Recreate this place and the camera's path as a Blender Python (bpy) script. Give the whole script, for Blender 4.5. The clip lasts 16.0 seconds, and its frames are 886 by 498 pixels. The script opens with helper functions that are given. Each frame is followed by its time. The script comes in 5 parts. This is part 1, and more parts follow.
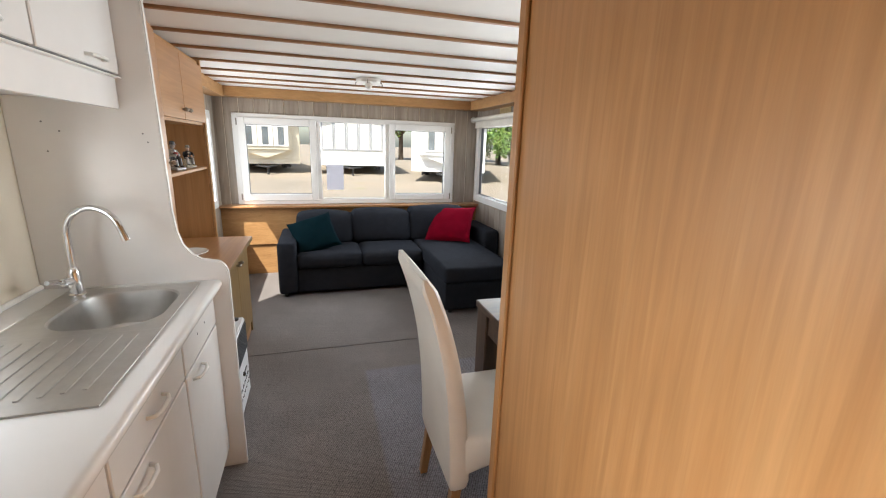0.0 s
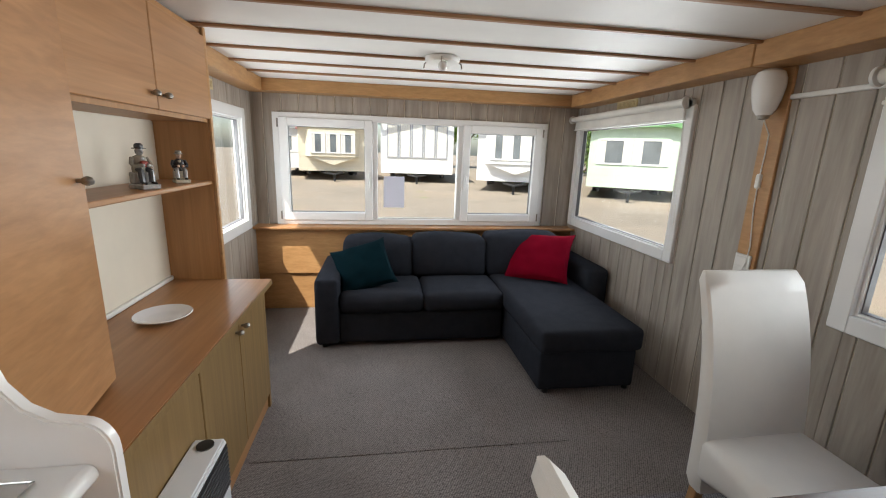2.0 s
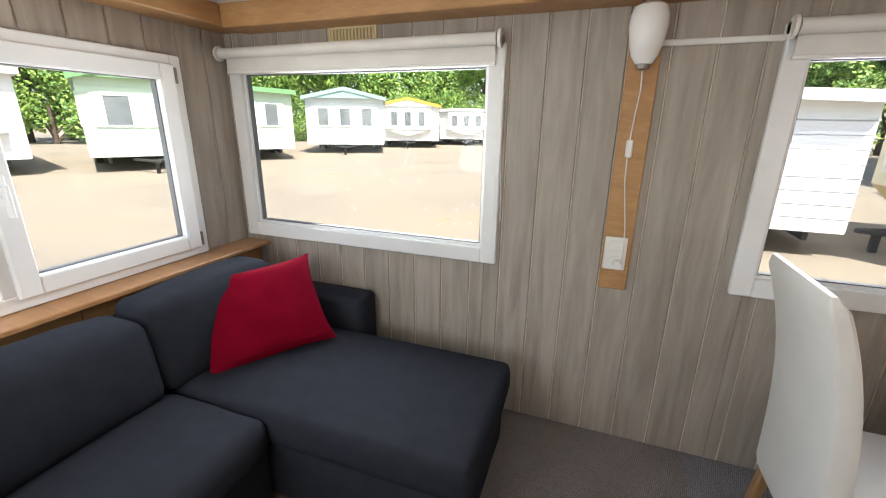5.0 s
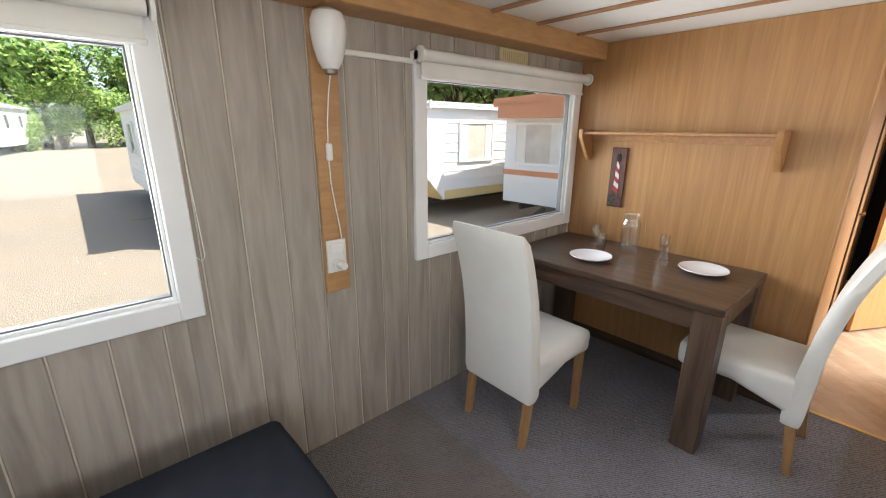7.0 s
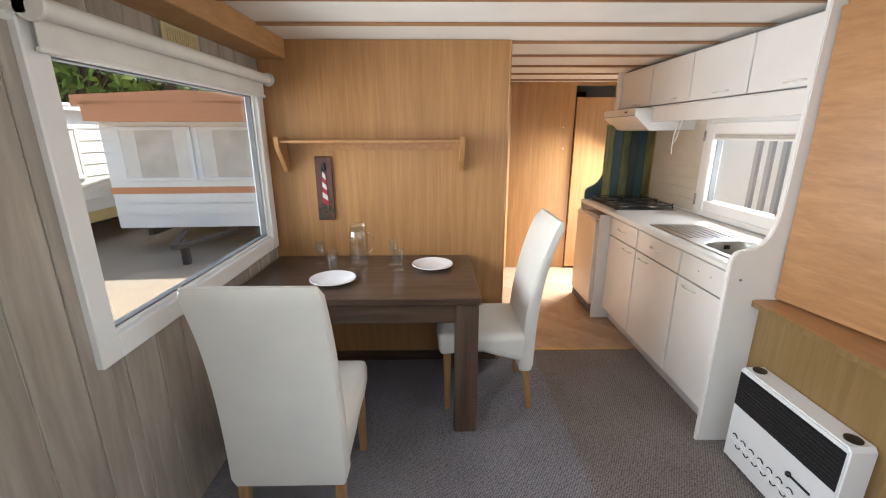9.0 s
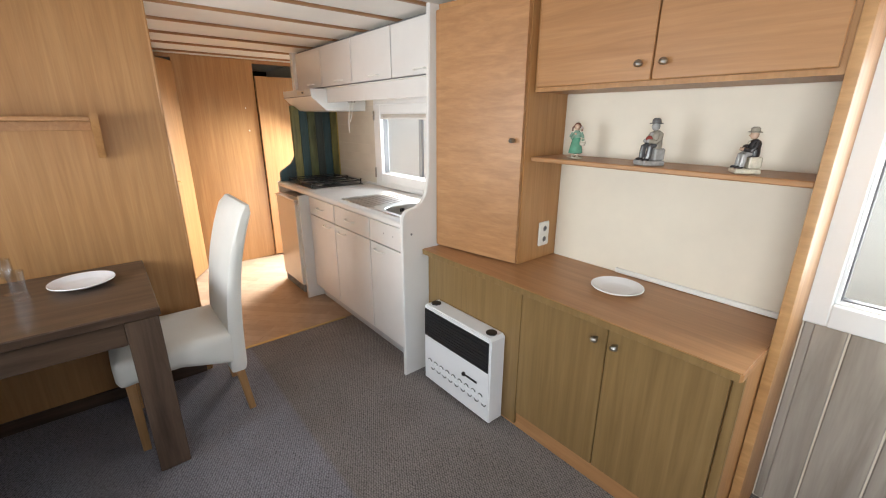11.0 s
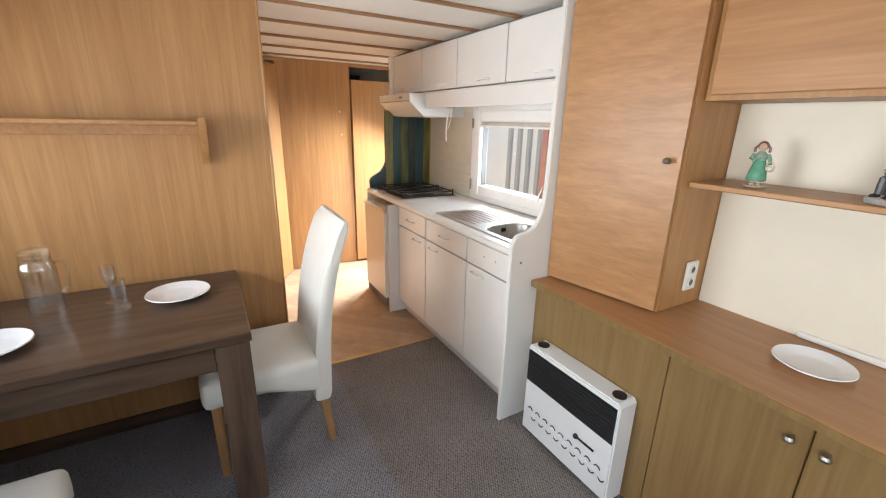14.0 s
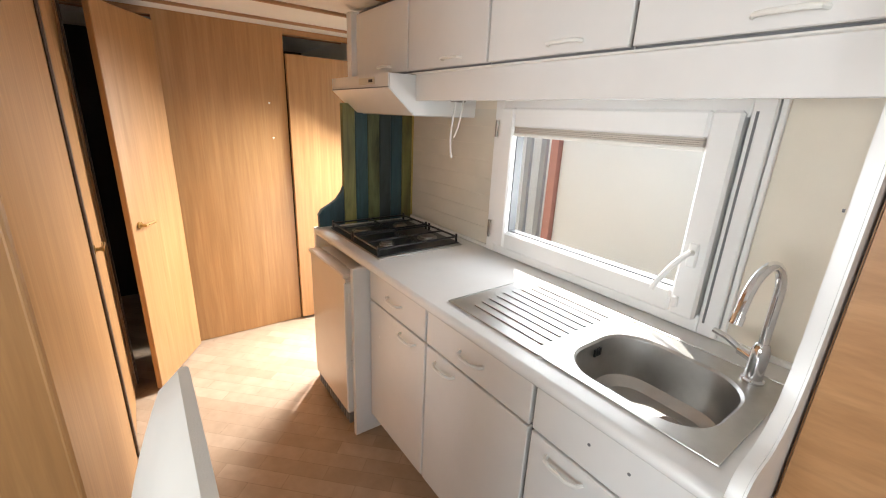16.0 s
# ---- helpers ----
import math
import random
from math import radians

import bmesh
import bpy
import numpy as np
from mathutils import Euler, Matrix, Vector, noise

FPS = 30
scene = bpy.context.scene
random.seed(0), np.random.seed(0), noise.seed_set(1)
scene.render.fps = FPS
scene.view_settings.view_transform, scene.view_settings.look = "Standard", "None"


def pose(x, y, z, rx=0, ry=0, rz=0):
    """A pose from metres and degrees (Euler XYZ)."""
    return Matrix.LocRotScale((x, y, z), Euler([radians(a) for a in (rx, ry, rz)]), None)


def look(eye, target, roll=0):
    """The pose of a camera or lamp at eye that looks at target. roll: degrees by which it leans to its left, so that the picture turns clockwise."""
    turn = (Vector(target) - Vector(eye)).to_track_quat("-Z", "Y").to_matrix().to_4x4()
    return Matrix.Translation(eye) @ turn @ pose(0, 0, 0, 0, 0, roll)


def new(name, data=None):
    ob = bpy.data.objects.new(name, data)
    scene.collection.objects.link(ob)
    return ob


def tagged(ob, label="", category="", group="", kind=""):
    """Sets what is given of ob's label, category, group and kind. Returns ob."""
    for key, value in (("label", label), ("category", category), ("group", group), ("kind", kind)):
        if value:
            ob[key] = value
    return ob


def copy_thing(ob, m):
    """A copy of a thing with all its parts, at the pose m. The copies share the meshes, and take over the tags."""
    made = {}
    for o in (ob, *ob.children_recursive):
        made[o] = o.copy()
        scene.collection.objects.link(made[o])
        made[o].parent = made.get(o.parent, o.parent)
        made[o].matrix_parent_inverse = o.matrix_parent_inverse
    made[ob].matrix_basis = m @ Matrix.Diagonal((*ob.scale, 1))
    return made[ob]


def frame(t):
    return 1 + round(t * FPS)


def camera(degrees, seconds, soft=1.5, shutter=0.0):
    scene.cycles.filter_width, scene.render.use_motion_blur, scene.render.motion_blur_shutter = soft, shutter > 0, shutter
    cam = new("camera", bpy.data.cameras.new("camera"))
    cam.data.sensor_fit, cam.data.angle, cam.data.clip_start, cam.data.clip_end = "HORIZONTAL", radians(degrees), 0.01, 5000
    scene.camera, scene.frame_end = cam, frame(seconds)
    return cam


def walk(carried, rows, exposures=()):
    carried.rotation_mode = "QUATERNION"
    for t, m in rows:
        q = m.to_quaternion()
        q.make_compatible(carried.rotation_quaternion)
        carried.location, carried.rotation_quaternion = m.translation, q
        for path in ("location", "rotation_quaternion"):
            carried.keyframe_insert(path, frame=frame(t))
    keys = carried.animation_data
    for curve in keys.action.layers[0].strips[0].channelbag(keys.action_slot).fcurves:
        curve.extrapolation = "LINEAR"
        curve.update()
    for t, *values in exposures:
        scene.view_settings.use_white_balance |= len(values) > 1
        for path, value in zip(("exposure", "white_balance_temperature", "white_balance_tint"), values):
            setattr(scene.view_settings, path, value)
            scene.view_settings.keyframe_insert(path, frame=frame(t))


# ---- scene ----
cam = camera(94.2, 16.0, soft=1.1)
PATH = [
    (0, (0.123, -0.139, 1.478), (0.698, 1.714, 0.994), 1.8),
    (0.5, (0.170, 0.085, 1.455), (0.566, 1.996, 0.994), 1.9),
    (1, (0.218, 0.344, 1.477), (0.508, 2.273, 1.026), 2.1),
    (1.5, (0.245, 0.654, 1.478), (0.508, 2.589, 1.035), 2.1),
    (2, (0.222, 0.989, 1.465), (0.517, 2.915, 1.008), 2.0),
    (2.5, (0.19, 1.337, 1.469), (0.595, 3.238, 0.996), 1.8),
    (3, (0.214, 1.715, 1.459), (0.78, 3.569, 0.964), 1.7),
    (3.2, (0.266, 1.852, 1.487), (0.901, 3.672, 0.955), 1.3),
    (5.3, (0.191, 3.05, 1.455), (2.086, 3.367, 0.896), 0.6),
    (5.5, (0.217, 3.157, 1.432), (2.141, 3.236, 0.89), 0.4),
    (6, (0.341, 3.418, 1.431), (2.194, 2.875, 0.909), 0.4),
    (6.5, (0.384, 3.553, 1.464), (2.057, 2.604, 0.916), 0.3),
    (7, (0.462, 3.568, 1.477), (1.894, 2.291, 0.912), 0.4),
    (7.5, (0.681, 3.491, 1.484), (1.843, 1.963, 0.925), 0.1),
    (8, (0.85, 3.418, 1.483), (1.657, 1.673, 0.935), -0.1),
    (8.5, (1.013, 3.416, 1.492), (1.414, 1.535, 0.943), -0.2),
    (9, (1.059, 3.426, 1.497), (1.029, 1.501, 0.954), -0.1),
    (9.5, (1.048, 3.442, 1.486), (0.594, 1.567, 0.96), 0.3),
    (10, (1.0, 3.446, 1.491), (0.186, 1.699, 0.958), 0.7),
    (10.2, (0.986, 3.457, 1.481), (0.042, 1.773, 0.956), 0.7),
    (12.3, (0.86, 3.479, 1.448), (-0.437, 2.134, 0.735), 0.6),
    (12.5, (0.886, 3.468, 1.457), (-0.35, 2.06, 0.757), 0.5),
    (13, (0.936, 3.452, 1.468), (-0.14, 1.897, 0.819), 0.5),
    (13.5, (0.957, 3.353, 1.469), (0.007, 1.702, 0.859), 0.7),
    (14, (0.916, 3.103, 1.479), (-0.034, 1.445, 0.889), 1.3),
    (14.5, (0.88, 2.804, 1.471), (-0.15, 1.195, 0.879), 1.8),
    (15, (0.804, 2.46, 1.493), (-0.316, 0.914, 0.898), 2.3),
    (15.5, (0.614, 2.131, 1.528), (-0.536, 0.611, 0.924), 2.2),
    (16, (0.447, 1.819, 1.511), (-0.692, 0.292, 0.902), 2.6),
]
walk(cam, [(t, look(eye, target, roll)) for t, eye, target, roll in PATH], [(0, 0.92), (1.5, 0.66), (2.5, 0.6), (3, 0.9), (5.5, 1.15), (9, 1.08), (12.5, 1.03), (14.5, 1.17), (16, 0.97)])

# ---------------------------------------------------------------- world and light
world = bpy.data.worlds.new("world")
scene.world = world
world.use_nodes = True
_bg = world.node_tree.nodes["Background"]
_sky = world.node_tree.nodes.new("ShaderNodeTexSky")
_sky.sky_type, _sky.sun_disc = "NISHITA", False
SUN = Vector((0.47, 0.50, -1.0)).normalized()
_sky.sun_elevation = math.asin(-SUN.z)
_sky.sun_rotation = math.atan2(-SUN.x, -SUN.y)
_sky.dust_density = 2.0
world.node_tree.links.new(_sky.outputs[0], _bg.inputs[0])
_bg.inputs[1].default_value = 0.15
sun = new("sun", bpy.data.lights.new("sun", "SUN"))
sun.data.energy, sun.data.angle, sun.data.color = 5.0, radians(0.5), (1.0, 0.95, 0.87)
sun.matrix_world = look((0, 0, 20), Vector((0, 0, 20)) + SUN)


def sky_lamp(name, loc, towards, sx, sy, watts):
    ob = new(name, bpy.data.lights.new(name, "AREA"))
    ob.data.shape, ob.data.size, ob.data.size_y, ob.data.energy = "RECTANGLE", sx, sy, watts
    ob.data.color = (0.93, 0.97, 1.0)
    ob.matrix_world = look(loc, towards)
    return ob


# daylight of the yard entering by each opening
sky_lamp("sky_end_window", (0.53, 4.94, 1.28), (0.53, 0, 1.1), 2.3, 0.75, 5)
sky_lamp("sky_side_window", (2.20, 4.05, 1.3), (-0.8, 2.9, 1.3), 1.3, 0.78, 14).data.spread = radians(130)
sky_lamp("sky_dining_window", (2.20, 1.66, 1.3), (-0.6, 1.5, 1.35), 1.2, 0.75, 7).data.spread = radians(105)
sky_lamp("sky_left_window", (-1.02, 3.95, 1.27), (2, 3.95, 1.1), 1.1, 0.75, 10)
sky_lamp("sky_kitchen_window", (-1.02, 0.92, 1.25), (2, 0.92, 1.1), 0.7, 0.42, 4)
sky_lamp("sky_entry_door", (-1.05, -0.88, 1.35), (0.10, -0.50, 0.1), 0.24, 1.1, 27).data.spread = radians(110)


# ---------------------------------------------------------------- materials
def shader(name):
    m = bpy.data.materials.new(name)
    m.use_nodes = True
    nt = m.node_tree
    return m, nt, nt.nodes["Principled BSDF"]


def coords(nt, scale=(1, 1, 1), rand=True):
    tc = nt.nodes.new("ShaderNodeTexCoord")
    mp = nt.nodes.new("ShaderNodeMapping")
    mp.inputs["Scale"].default_value = scale
    nt.links.new(tc.outputs["Object"], mp.inputs["Vector"])
    if rand:
        oi = nt.nodes.new("ShaderNodeObjectInfo")
        mul = nt.nodes.new("ShaderNodeMath")
        mul.operation = "MULTIPLY"
        mul.inputs[1].default_value = 37.0
        nt.links.new(oi.outputs["Random"], mul.inputs[0])
        nt.links.new(mul.outputs[0], mp.inputs["Location"])
    return mp.outputs[0]


def noise_tex(nt, vec, scale, detail=4, rough=0.55, dist=0.0):
    n = nt.nodes.new("ShaderNodeTexNoise")
    n.inputs["Scale"].default_value, n.inputs["Detail"].default_value = scale, detail
    n.inputs["Roughness"].default_value, n.inputs["Distortion"].default_value = rough, dist
    nt.links.new(vec, n.inputs["Vector"])
    return n.outputs["Fac"]


def ramp(nt, fac, stops):
    r = nt.nodes.new("ShaderNodeValToRGB")
    e = r.color_ramp.elements
    while len(e) < len(stops):
        e.new(0.5)
    for i, (p, c) in enumerate(stops):
        e[i].position, e[i].color = p, (*c, 1)
    nt.links.new(fac, r.inputs[0])
    return r.outputs[0]


def mixc(nt, fac, a, b, mode="MIX"):
    m = nt.nodes.new("ShaderNodeMixRGB")
    m.blend_type = mode
    for s, v in ((0, fac), (1, a), (2, b)):
        if hasattr(v, "links"):
            nt.links.new(v, m.inputs[s])
        else:
            m.inputs[s].default_value = v if s == 0 else (*v, 1)
    return m.outputs[0]


def bump(nt, bsdf, h, strength, dist=0.002):
    b = nt.nodes.new("ShaderNodeBump")
    b.inputs["Strength"].default_value, b.inputs["Distance"].default_value = strength, dist
    nt.links.new(h, b.inputs["Height"])
    nt.links.new(b.outputs[0], bsdf.inputs["Normal"])


def grainy(name, dark, mid, light, scale, rough, relief=0.15, fine=3.0, vary=0.12):
    """wood: long grain along the axis that scale keeps small"""
    m, nt, b = shader(name)
    v = coords(nt, scale)
    g1 = noise_tex(nt, v, 1.0, 6, 0.6, 0.6)
    g2 = noise_tex(nt, v, fine, 3, 0.6, 0.2)
    c = ramp(nt, g1, [(0.3, dark), (0.5, mid), (0.7, light)])
    c2 = ramp(nt, g2, [(0.35, (0.72, 0.72, 0.72)), (0.6, (1, 1, 1))])
    c = mixc(nt, 0.38, c, c2, "MULTIPLY")
    big = noise_tex(nt, coords(nt, (1, 1, 1)), 1.3, 2)
    tone = ramp(nt, big, [(0.3, (1 - vary,) * 3), (0.7, (1, 1, 1))])
    c = mixc(nt, 1.0, c, tone, "MULTIPLY")
    nt.links.new(c, b.inputs["Base Color"])
    b.inputs["Roughness"].default_value = rough
    bump(nt, b, g2, relief, 0.001)
    return m


def plain(name, colour, rough=0.5, metal=0.0, vary=0.08, scale=6.0, relief=0.0, relief_scale=200.0, spec=0.5):
    m, nt, b = shader(name)
    v = coords(nt)
    n1 = noise_tex(nt, v, scale, 5)
    lo = tuple(x * (1 - vary) for x in colour)
    hi = tuple(min(1, x * (1 + vary * 0.6)) for x in colour)
    nt.links.new(ramp(nt, n1, [(0.3, lo), (0.7, hi)]), b.inputs["Base Color"])
    b.inputs["Metallic"].default_value = metal
    b.inputs["Specular IOR Level"].default_value = spec
    r = nt.nodes.new("ShaderNodeMapRange")
    r.inputs["To Min"].default_value, r.inputs["To Max"].default_value = max(0.02, rough - 0.03), min(1, rough + 0.04)
    nt.links.new(noise_tex(nt, v, scale * 3, 4), r.inputs[0])
    nt.links.new(r.outputs[0], b.inputs["Roughness"])
    if relief:
        bump(nt, b, noise_tex(nt, v, relief_scale, 3), relief, 0.002)
    return m


def glass(name, tint=(1, 1, 1), ior=1.45):
    m = bpy.data.materials.new(name)
    m.use_nodes = True
    nt = m.node_tree
    nt.nodes.clear()
    out = nt.nodes.new("ShaderNodeOutputMaterial")
    mix = nt.nodes.new("ShaderNodeMixShader")
    lw = nt.nodes.new("ShaderNodeLayerWeight")
    lw.inputs[0].default_value = 0.5
    pw = nt.nodes.new("ShaderNodeMath")
    pw.operation = "POWER"
    pw.inputs[1].default_value = 4.0
    fr = nt.nodes.new("ShaderNodeMath")
    fr.operation = "MULTIPLY_ADD"
    fr.inputs[1].default_value, fr.inputs[2].default_value = 0.5, (ior - 1) * 0.03
    nt.links.new(lw.outputs["Facing"], pw.inputs[0])
    nt.links.new(pw.outputs[0], fr.inputs[0])
    tr = nt.nodes.new("ShaderNodeBsdfTransparent")
    tr.inputs[0].default_value = (*tint, 1)
    gl = nt.nodes.new("ShaderNodeBsdfGlossy")
    gl.inputs["Roughness"].default_value = 0.02
    nt.links.new(fr.outputs[0], mix.inputs[0])
    nt.links.new(tr.outputs[0], mix.inputs[1])
    nt.links.new(gl.outputs[0], mix.inputs[2])
    nt.links.new(mix.outputs[0], out.inputs[0])
    return m


BEECH = grainy("beech_veneer", (0.385, 0.188, 0.068), (0.435, 0.222, 0.084), (0.495, 0.268, 0.11), (26, 26, 1.2), 0.42, 0.10)
BEECH_H = grainy("beech_veneer_flat", (0.37, 0.18, 0.072), (0.42, 0.212, 0.088), (0.475, 0.25, 0.11), (26, 1.2, 26), 0.38, 0.10)
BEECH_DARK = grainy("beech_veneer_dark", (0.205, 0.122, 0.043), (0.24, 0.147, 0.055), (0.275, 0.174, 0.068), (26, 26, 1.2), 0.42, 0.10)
BATTEN = grainy("batten_wood", (0.30, 0.15, 0.07), (0.37, 0.19, 0.09), (0.43, 0.24, 0.12), (1.5, 30, 30), 0.5, 0.1)
BEAM = grainy("beam_wood", (0.42, 0.22, 0.085), (0.48, 0.26, 0.105), (0.54, 0.31, 0.13), (6, 6, 26), 0.45, 0.1)
GREY_PLANK = grainy("grey_oak_plank", (0.31, 0.265, 0.22), (0.40, 0.35, 0.295), (0.48, 0.425, 0.365), (16, 16, 1.5), 0.5, 0.15, 2.6, 0.15)
DARK_OAK = grainy("dark_oak", (0.045, 0.026, 0.017), (0.085, 0.052, 0.034), (0.13, 0.083, 0.055), (2.2, 26, 26), 0.30, 0.25)
LEG_WOOD = grainy("leg_oak", (0.30, 0.16, 0.06), (0.38, 0.21, 0.09), (0.44, 0.26, 0.12), (30, 30, 3), 0.4, 0.1)
PVC = plain("white_pvc", (0.80, 0.80, 0.79), 0.3, vary=0.03)
WHITE_LAM = plain("white_laminate", (0.74, 0.73, 0.71), 0.25, vary=0.03)
CEIL = plain("ceiling_board", (0.83, 0.82, 0.79), 0.55, vary=0.05, scale=3, relief=0.1, relief_scale=40)
CREAM = plain("cream_wall_board", (0.72, 0.66, 0.55), 0.45, vary=0.04)
LEATHER = plain("cream_leather", (0.72, 0.705, 0.66), 0.42, vary=0.05, relief=0.25, relief_scale=420)
SOFA = plain("charcoal_fabric", (0.026, 0.029, 0.037), 0.95, vary=0.14, scale=14, relief=0.6, relief_scale=900, spec=0.06)
RED = plain("crimson_fabric", (0.19, 0.002, 0.015), 0.9, vary=0.12, scale=9, relief=0.5, relief_scale=700, spec=0.05)
TEAL = plain("dark_teal_fabric", (0.002, 0.013, 0.018), 0.9, vary=0.2, scale=9, relief=0.5, relief_scale=700, spec=0.05)
STEEL = plain("brushed_steel", (0.52, 0.51, 0.49), 0.34, 1.0, vary=0.06, scale=30)
CHROME = plain("chrome", (0.78, 0.78, 0.79), 0.09, 1.0, vary=0.02)
BLACK = plain("black_enamel", (0.012, 0.012, 0.013), 0.3)
DARK = plain("gap_shade", (0.02, 0.017, 0.015), 0.8)
RUBBER = plain("grey_seal_and_shade", (0.16, 0.16, 0.165), 0.6)
PORCELAIN = plain("porcelain", (0.82, 0.82, 0.83), 0.12, vary=0.01)
CREAM_PLASTIC = plain("cream_plastic", (0.62, 0.52, 0.30), 0.45)
WHITE_PLASTIC = plain("white_plastic", (0.78, 0.77, 0.73), 0.35, vary=0.03)
BRASS = plain("brass", (0.55, 0.40, 0.18), 0.28, 1.0)
PEWTER = plain("pewter", (0.33, 0.31, 0.28), 0.35, 1.0)
FRIDGE = plain("fridge_door", (0.66, 0.60, 0.54), 0.22, vary=0.03)
PAPER = plain("paper_sheet", (0.72, 0.74, 0.86), 0.8, vary=0.02)
GLASS = glass("window_glass", (0.97, 0.985, 0.98))
TUMBLER = glass("table_glass", (0.965, 0.975, 0.975), 4.0)
OPAL = plain("opal_glass", (0.80, 0.79, 0.76), 0.2, vary=0.02)


def carpet_material():
    m, nt, b = shader("grey_carpet")
    v = coords(nt, (1, 1, 1), False)
    a = nt.nodes.new("ShaderNodeTexVoronoi")
    mp = nt.nodes.new("ShaderNodeMapping")
    mp.inputs["Rotation"].default_value = (0, 0, 0.35)
    mp.inputs["Scale"].default_value = (92, 146, 100)
    nt.links.new(v, mp.inputs[0])
    a.inputs["Scale"].default_value = 1.0
    a.inputs["Randomness"].default_value = 0.32
    nt.links.new(mp.outputs[0], a.inputs["Vector"])
    c = ramp(nt, a.outputs["Distance"], [(0.1, (0.37, 0.34, 0.325)), (0.45, (0.225, 0.205, 0.197)), (0.8, (0.035, 0.032, 0.032))])
    dirt = noise_tex(nt, v, 2.2, 5, 0.6)
    c = mixc(nt, 1.0, c, ramp(nt, dirt, [(0.3, (0.80, 0.79, 0.78)), (0.65, (1, 1, 1))]), "MULTIPLY")
    # bluer, lighter stretch of carpet round the dining corner
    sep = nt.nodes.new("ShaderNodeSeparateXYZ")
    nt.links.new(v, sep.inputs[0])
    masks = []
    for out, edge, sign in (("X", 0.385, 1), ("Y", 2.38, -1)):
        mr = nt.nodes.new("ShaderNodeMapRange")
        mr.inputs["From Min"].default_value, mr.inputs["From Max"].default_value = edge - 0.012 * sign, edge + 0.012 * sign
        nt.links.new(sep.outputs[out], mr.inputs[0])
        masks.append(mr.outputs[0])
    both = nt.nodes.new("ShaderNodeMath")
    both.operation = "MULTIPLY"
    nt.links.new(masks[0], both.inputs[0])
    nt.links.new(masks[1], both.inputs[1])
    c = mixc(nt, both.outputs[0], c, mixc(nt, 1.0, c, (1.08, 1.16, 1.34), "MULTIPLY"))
    fleck = noise_tex(nt, v, 260, 2)
    c = mixc(nt, 0.15, c, ramp(nt, fleck, [(0.35, (0.55, 0.55, 0.55)), (0.65, (1.25, 1.2, 1.15))]), "MULTIPLY")
    nt.links.new(c, b.inputs["Base Color"])
    b.inputs["Roughness"].default_value = 0.95
    b.inputs["Specular IOR Level"].default_value = 0.15
    inv = nt.nodes.new("ShaderNodeMath")
    inv.operation = "SUBTRACT"
    inv.inputs[0].default_value = 1.0
    nt.links.new(a.outputs["Distance"], inv.inputs[1])
    bump(nt, b, inv.outputs[0], 0.9, 0.004)
    return m


def lino_material():
    m, nt, b = shader("wood_print_lino")
    v = coords(nt, (1, 1, 1), False)
    br = nt.nodes.new("ShaderNodeTexBrick")
    mp = nt.nodes.new("ShaderNodeMapping")
    mp.inputs["Rotation"].default_value = (0, 0, radians(45))
    nt.links.new(v, mp.inputs[0])
    nt.links.new(mp.outputs[0], br.inputs["Vector"])
    br.inputs["Scale"].default_value = 1.0
    br.inputs["Brick Width"].default_value, br.inputs["Row Height"].default_value = 0.30, 0.075
    br.inputs["Mortar Size"].default_value = 0.0008
    br.inputs["Color1"].default_value = (0.36, 0.25, 0.165, 1)
    br.inputs["Color2"].default_value = (0.45, 0.325, 0.225, 1)
    br.inputs["Mortar"].default_value = (0.24, 0.16, 0.10, 1)
    g = noise_tex(nt, mp.outputs[0], 14, 5, 0.6)
    c = mixc(nt, 0.6, br.outputs[0], ramp(nt, g, [(0.3, (0.75, 0.73, 0.7)), (0.7, (1.05, 1.05, 1.05))]), "MULTIPLY")
    nt.links.new(c, b.inputs["Base Color"])
    b.inputs["Roughness"].default_value = 0.38
    bump(nt, b, g, 0.08, 0.001)
    return m


CARPET = carpet_material()
LINO = lino_material()


# ---------------------------------------------------------------- building helpers
def box(bm, x0, x1, y0, y1, z0, z1, bev=0.0, seg=1):
    v = bmesh.ops.create_cube(bm, size=1.0)["verts"]
    for q in v:
        q.co = Vector(((x0 + x1) / 2 + q.co.x * (x1 - x0), (y0 + y1) / 2 + q.co.y * (y1 - y0), (z0 + z1) / 2 + q.co.z * (z1 - z0)))
    if bev:
        e = list({e for q in v for e in q.link_edges})
        bmesh.ops.bevel(bm, geom=e, offset=bev, segments=seg, affect="EDGES", profile=0.6)
    return bm


def boxed(*a, **k):
    return box(bmesh.new(), *a, **k)


def tube(bm, a, b, r, n=16, r2=None):
    a, b = Vector(a), Vector(b)
    d = b - a
    m = Matrix.Translation((a + b) / 2) @ d.to_track_quat("Z", "Y").to_matrix().to_4x4()
    bmesh.ops.create_cone(bm, cap_ends=True, segments=n, radius1=r, radius2=r if r2 is None else r2, depth=d.length, matrix=m)
    return bm


def lathe(bm, prof, at=(0, 0, 0), n=32, closed=False):
    """turns a profile of (radius, height) round the upright axis"""
    rings = []
    for r, z in prof:
        rings.append([bm.verts.new((at[0] + r * math.cos(2 * math.pi * i / n), at[1] + r * math.sin(2 * math.pi * i / n), at[2] + z)) for i in range(n)])
    pairs = list(zip(rings, rings[1:])) + ([(rings[-1], rings[0])] if closed else [])
    for p, q in pairs:
        for i in range(n):
            bm.faces.new((p[i], p[(i + 1) % n], q[(i + 1) % n], q[i]))
    if not closed:
        bm.faces.new(rings[0][::-1])
        bm.faces.new(rings[-1])
    return bm


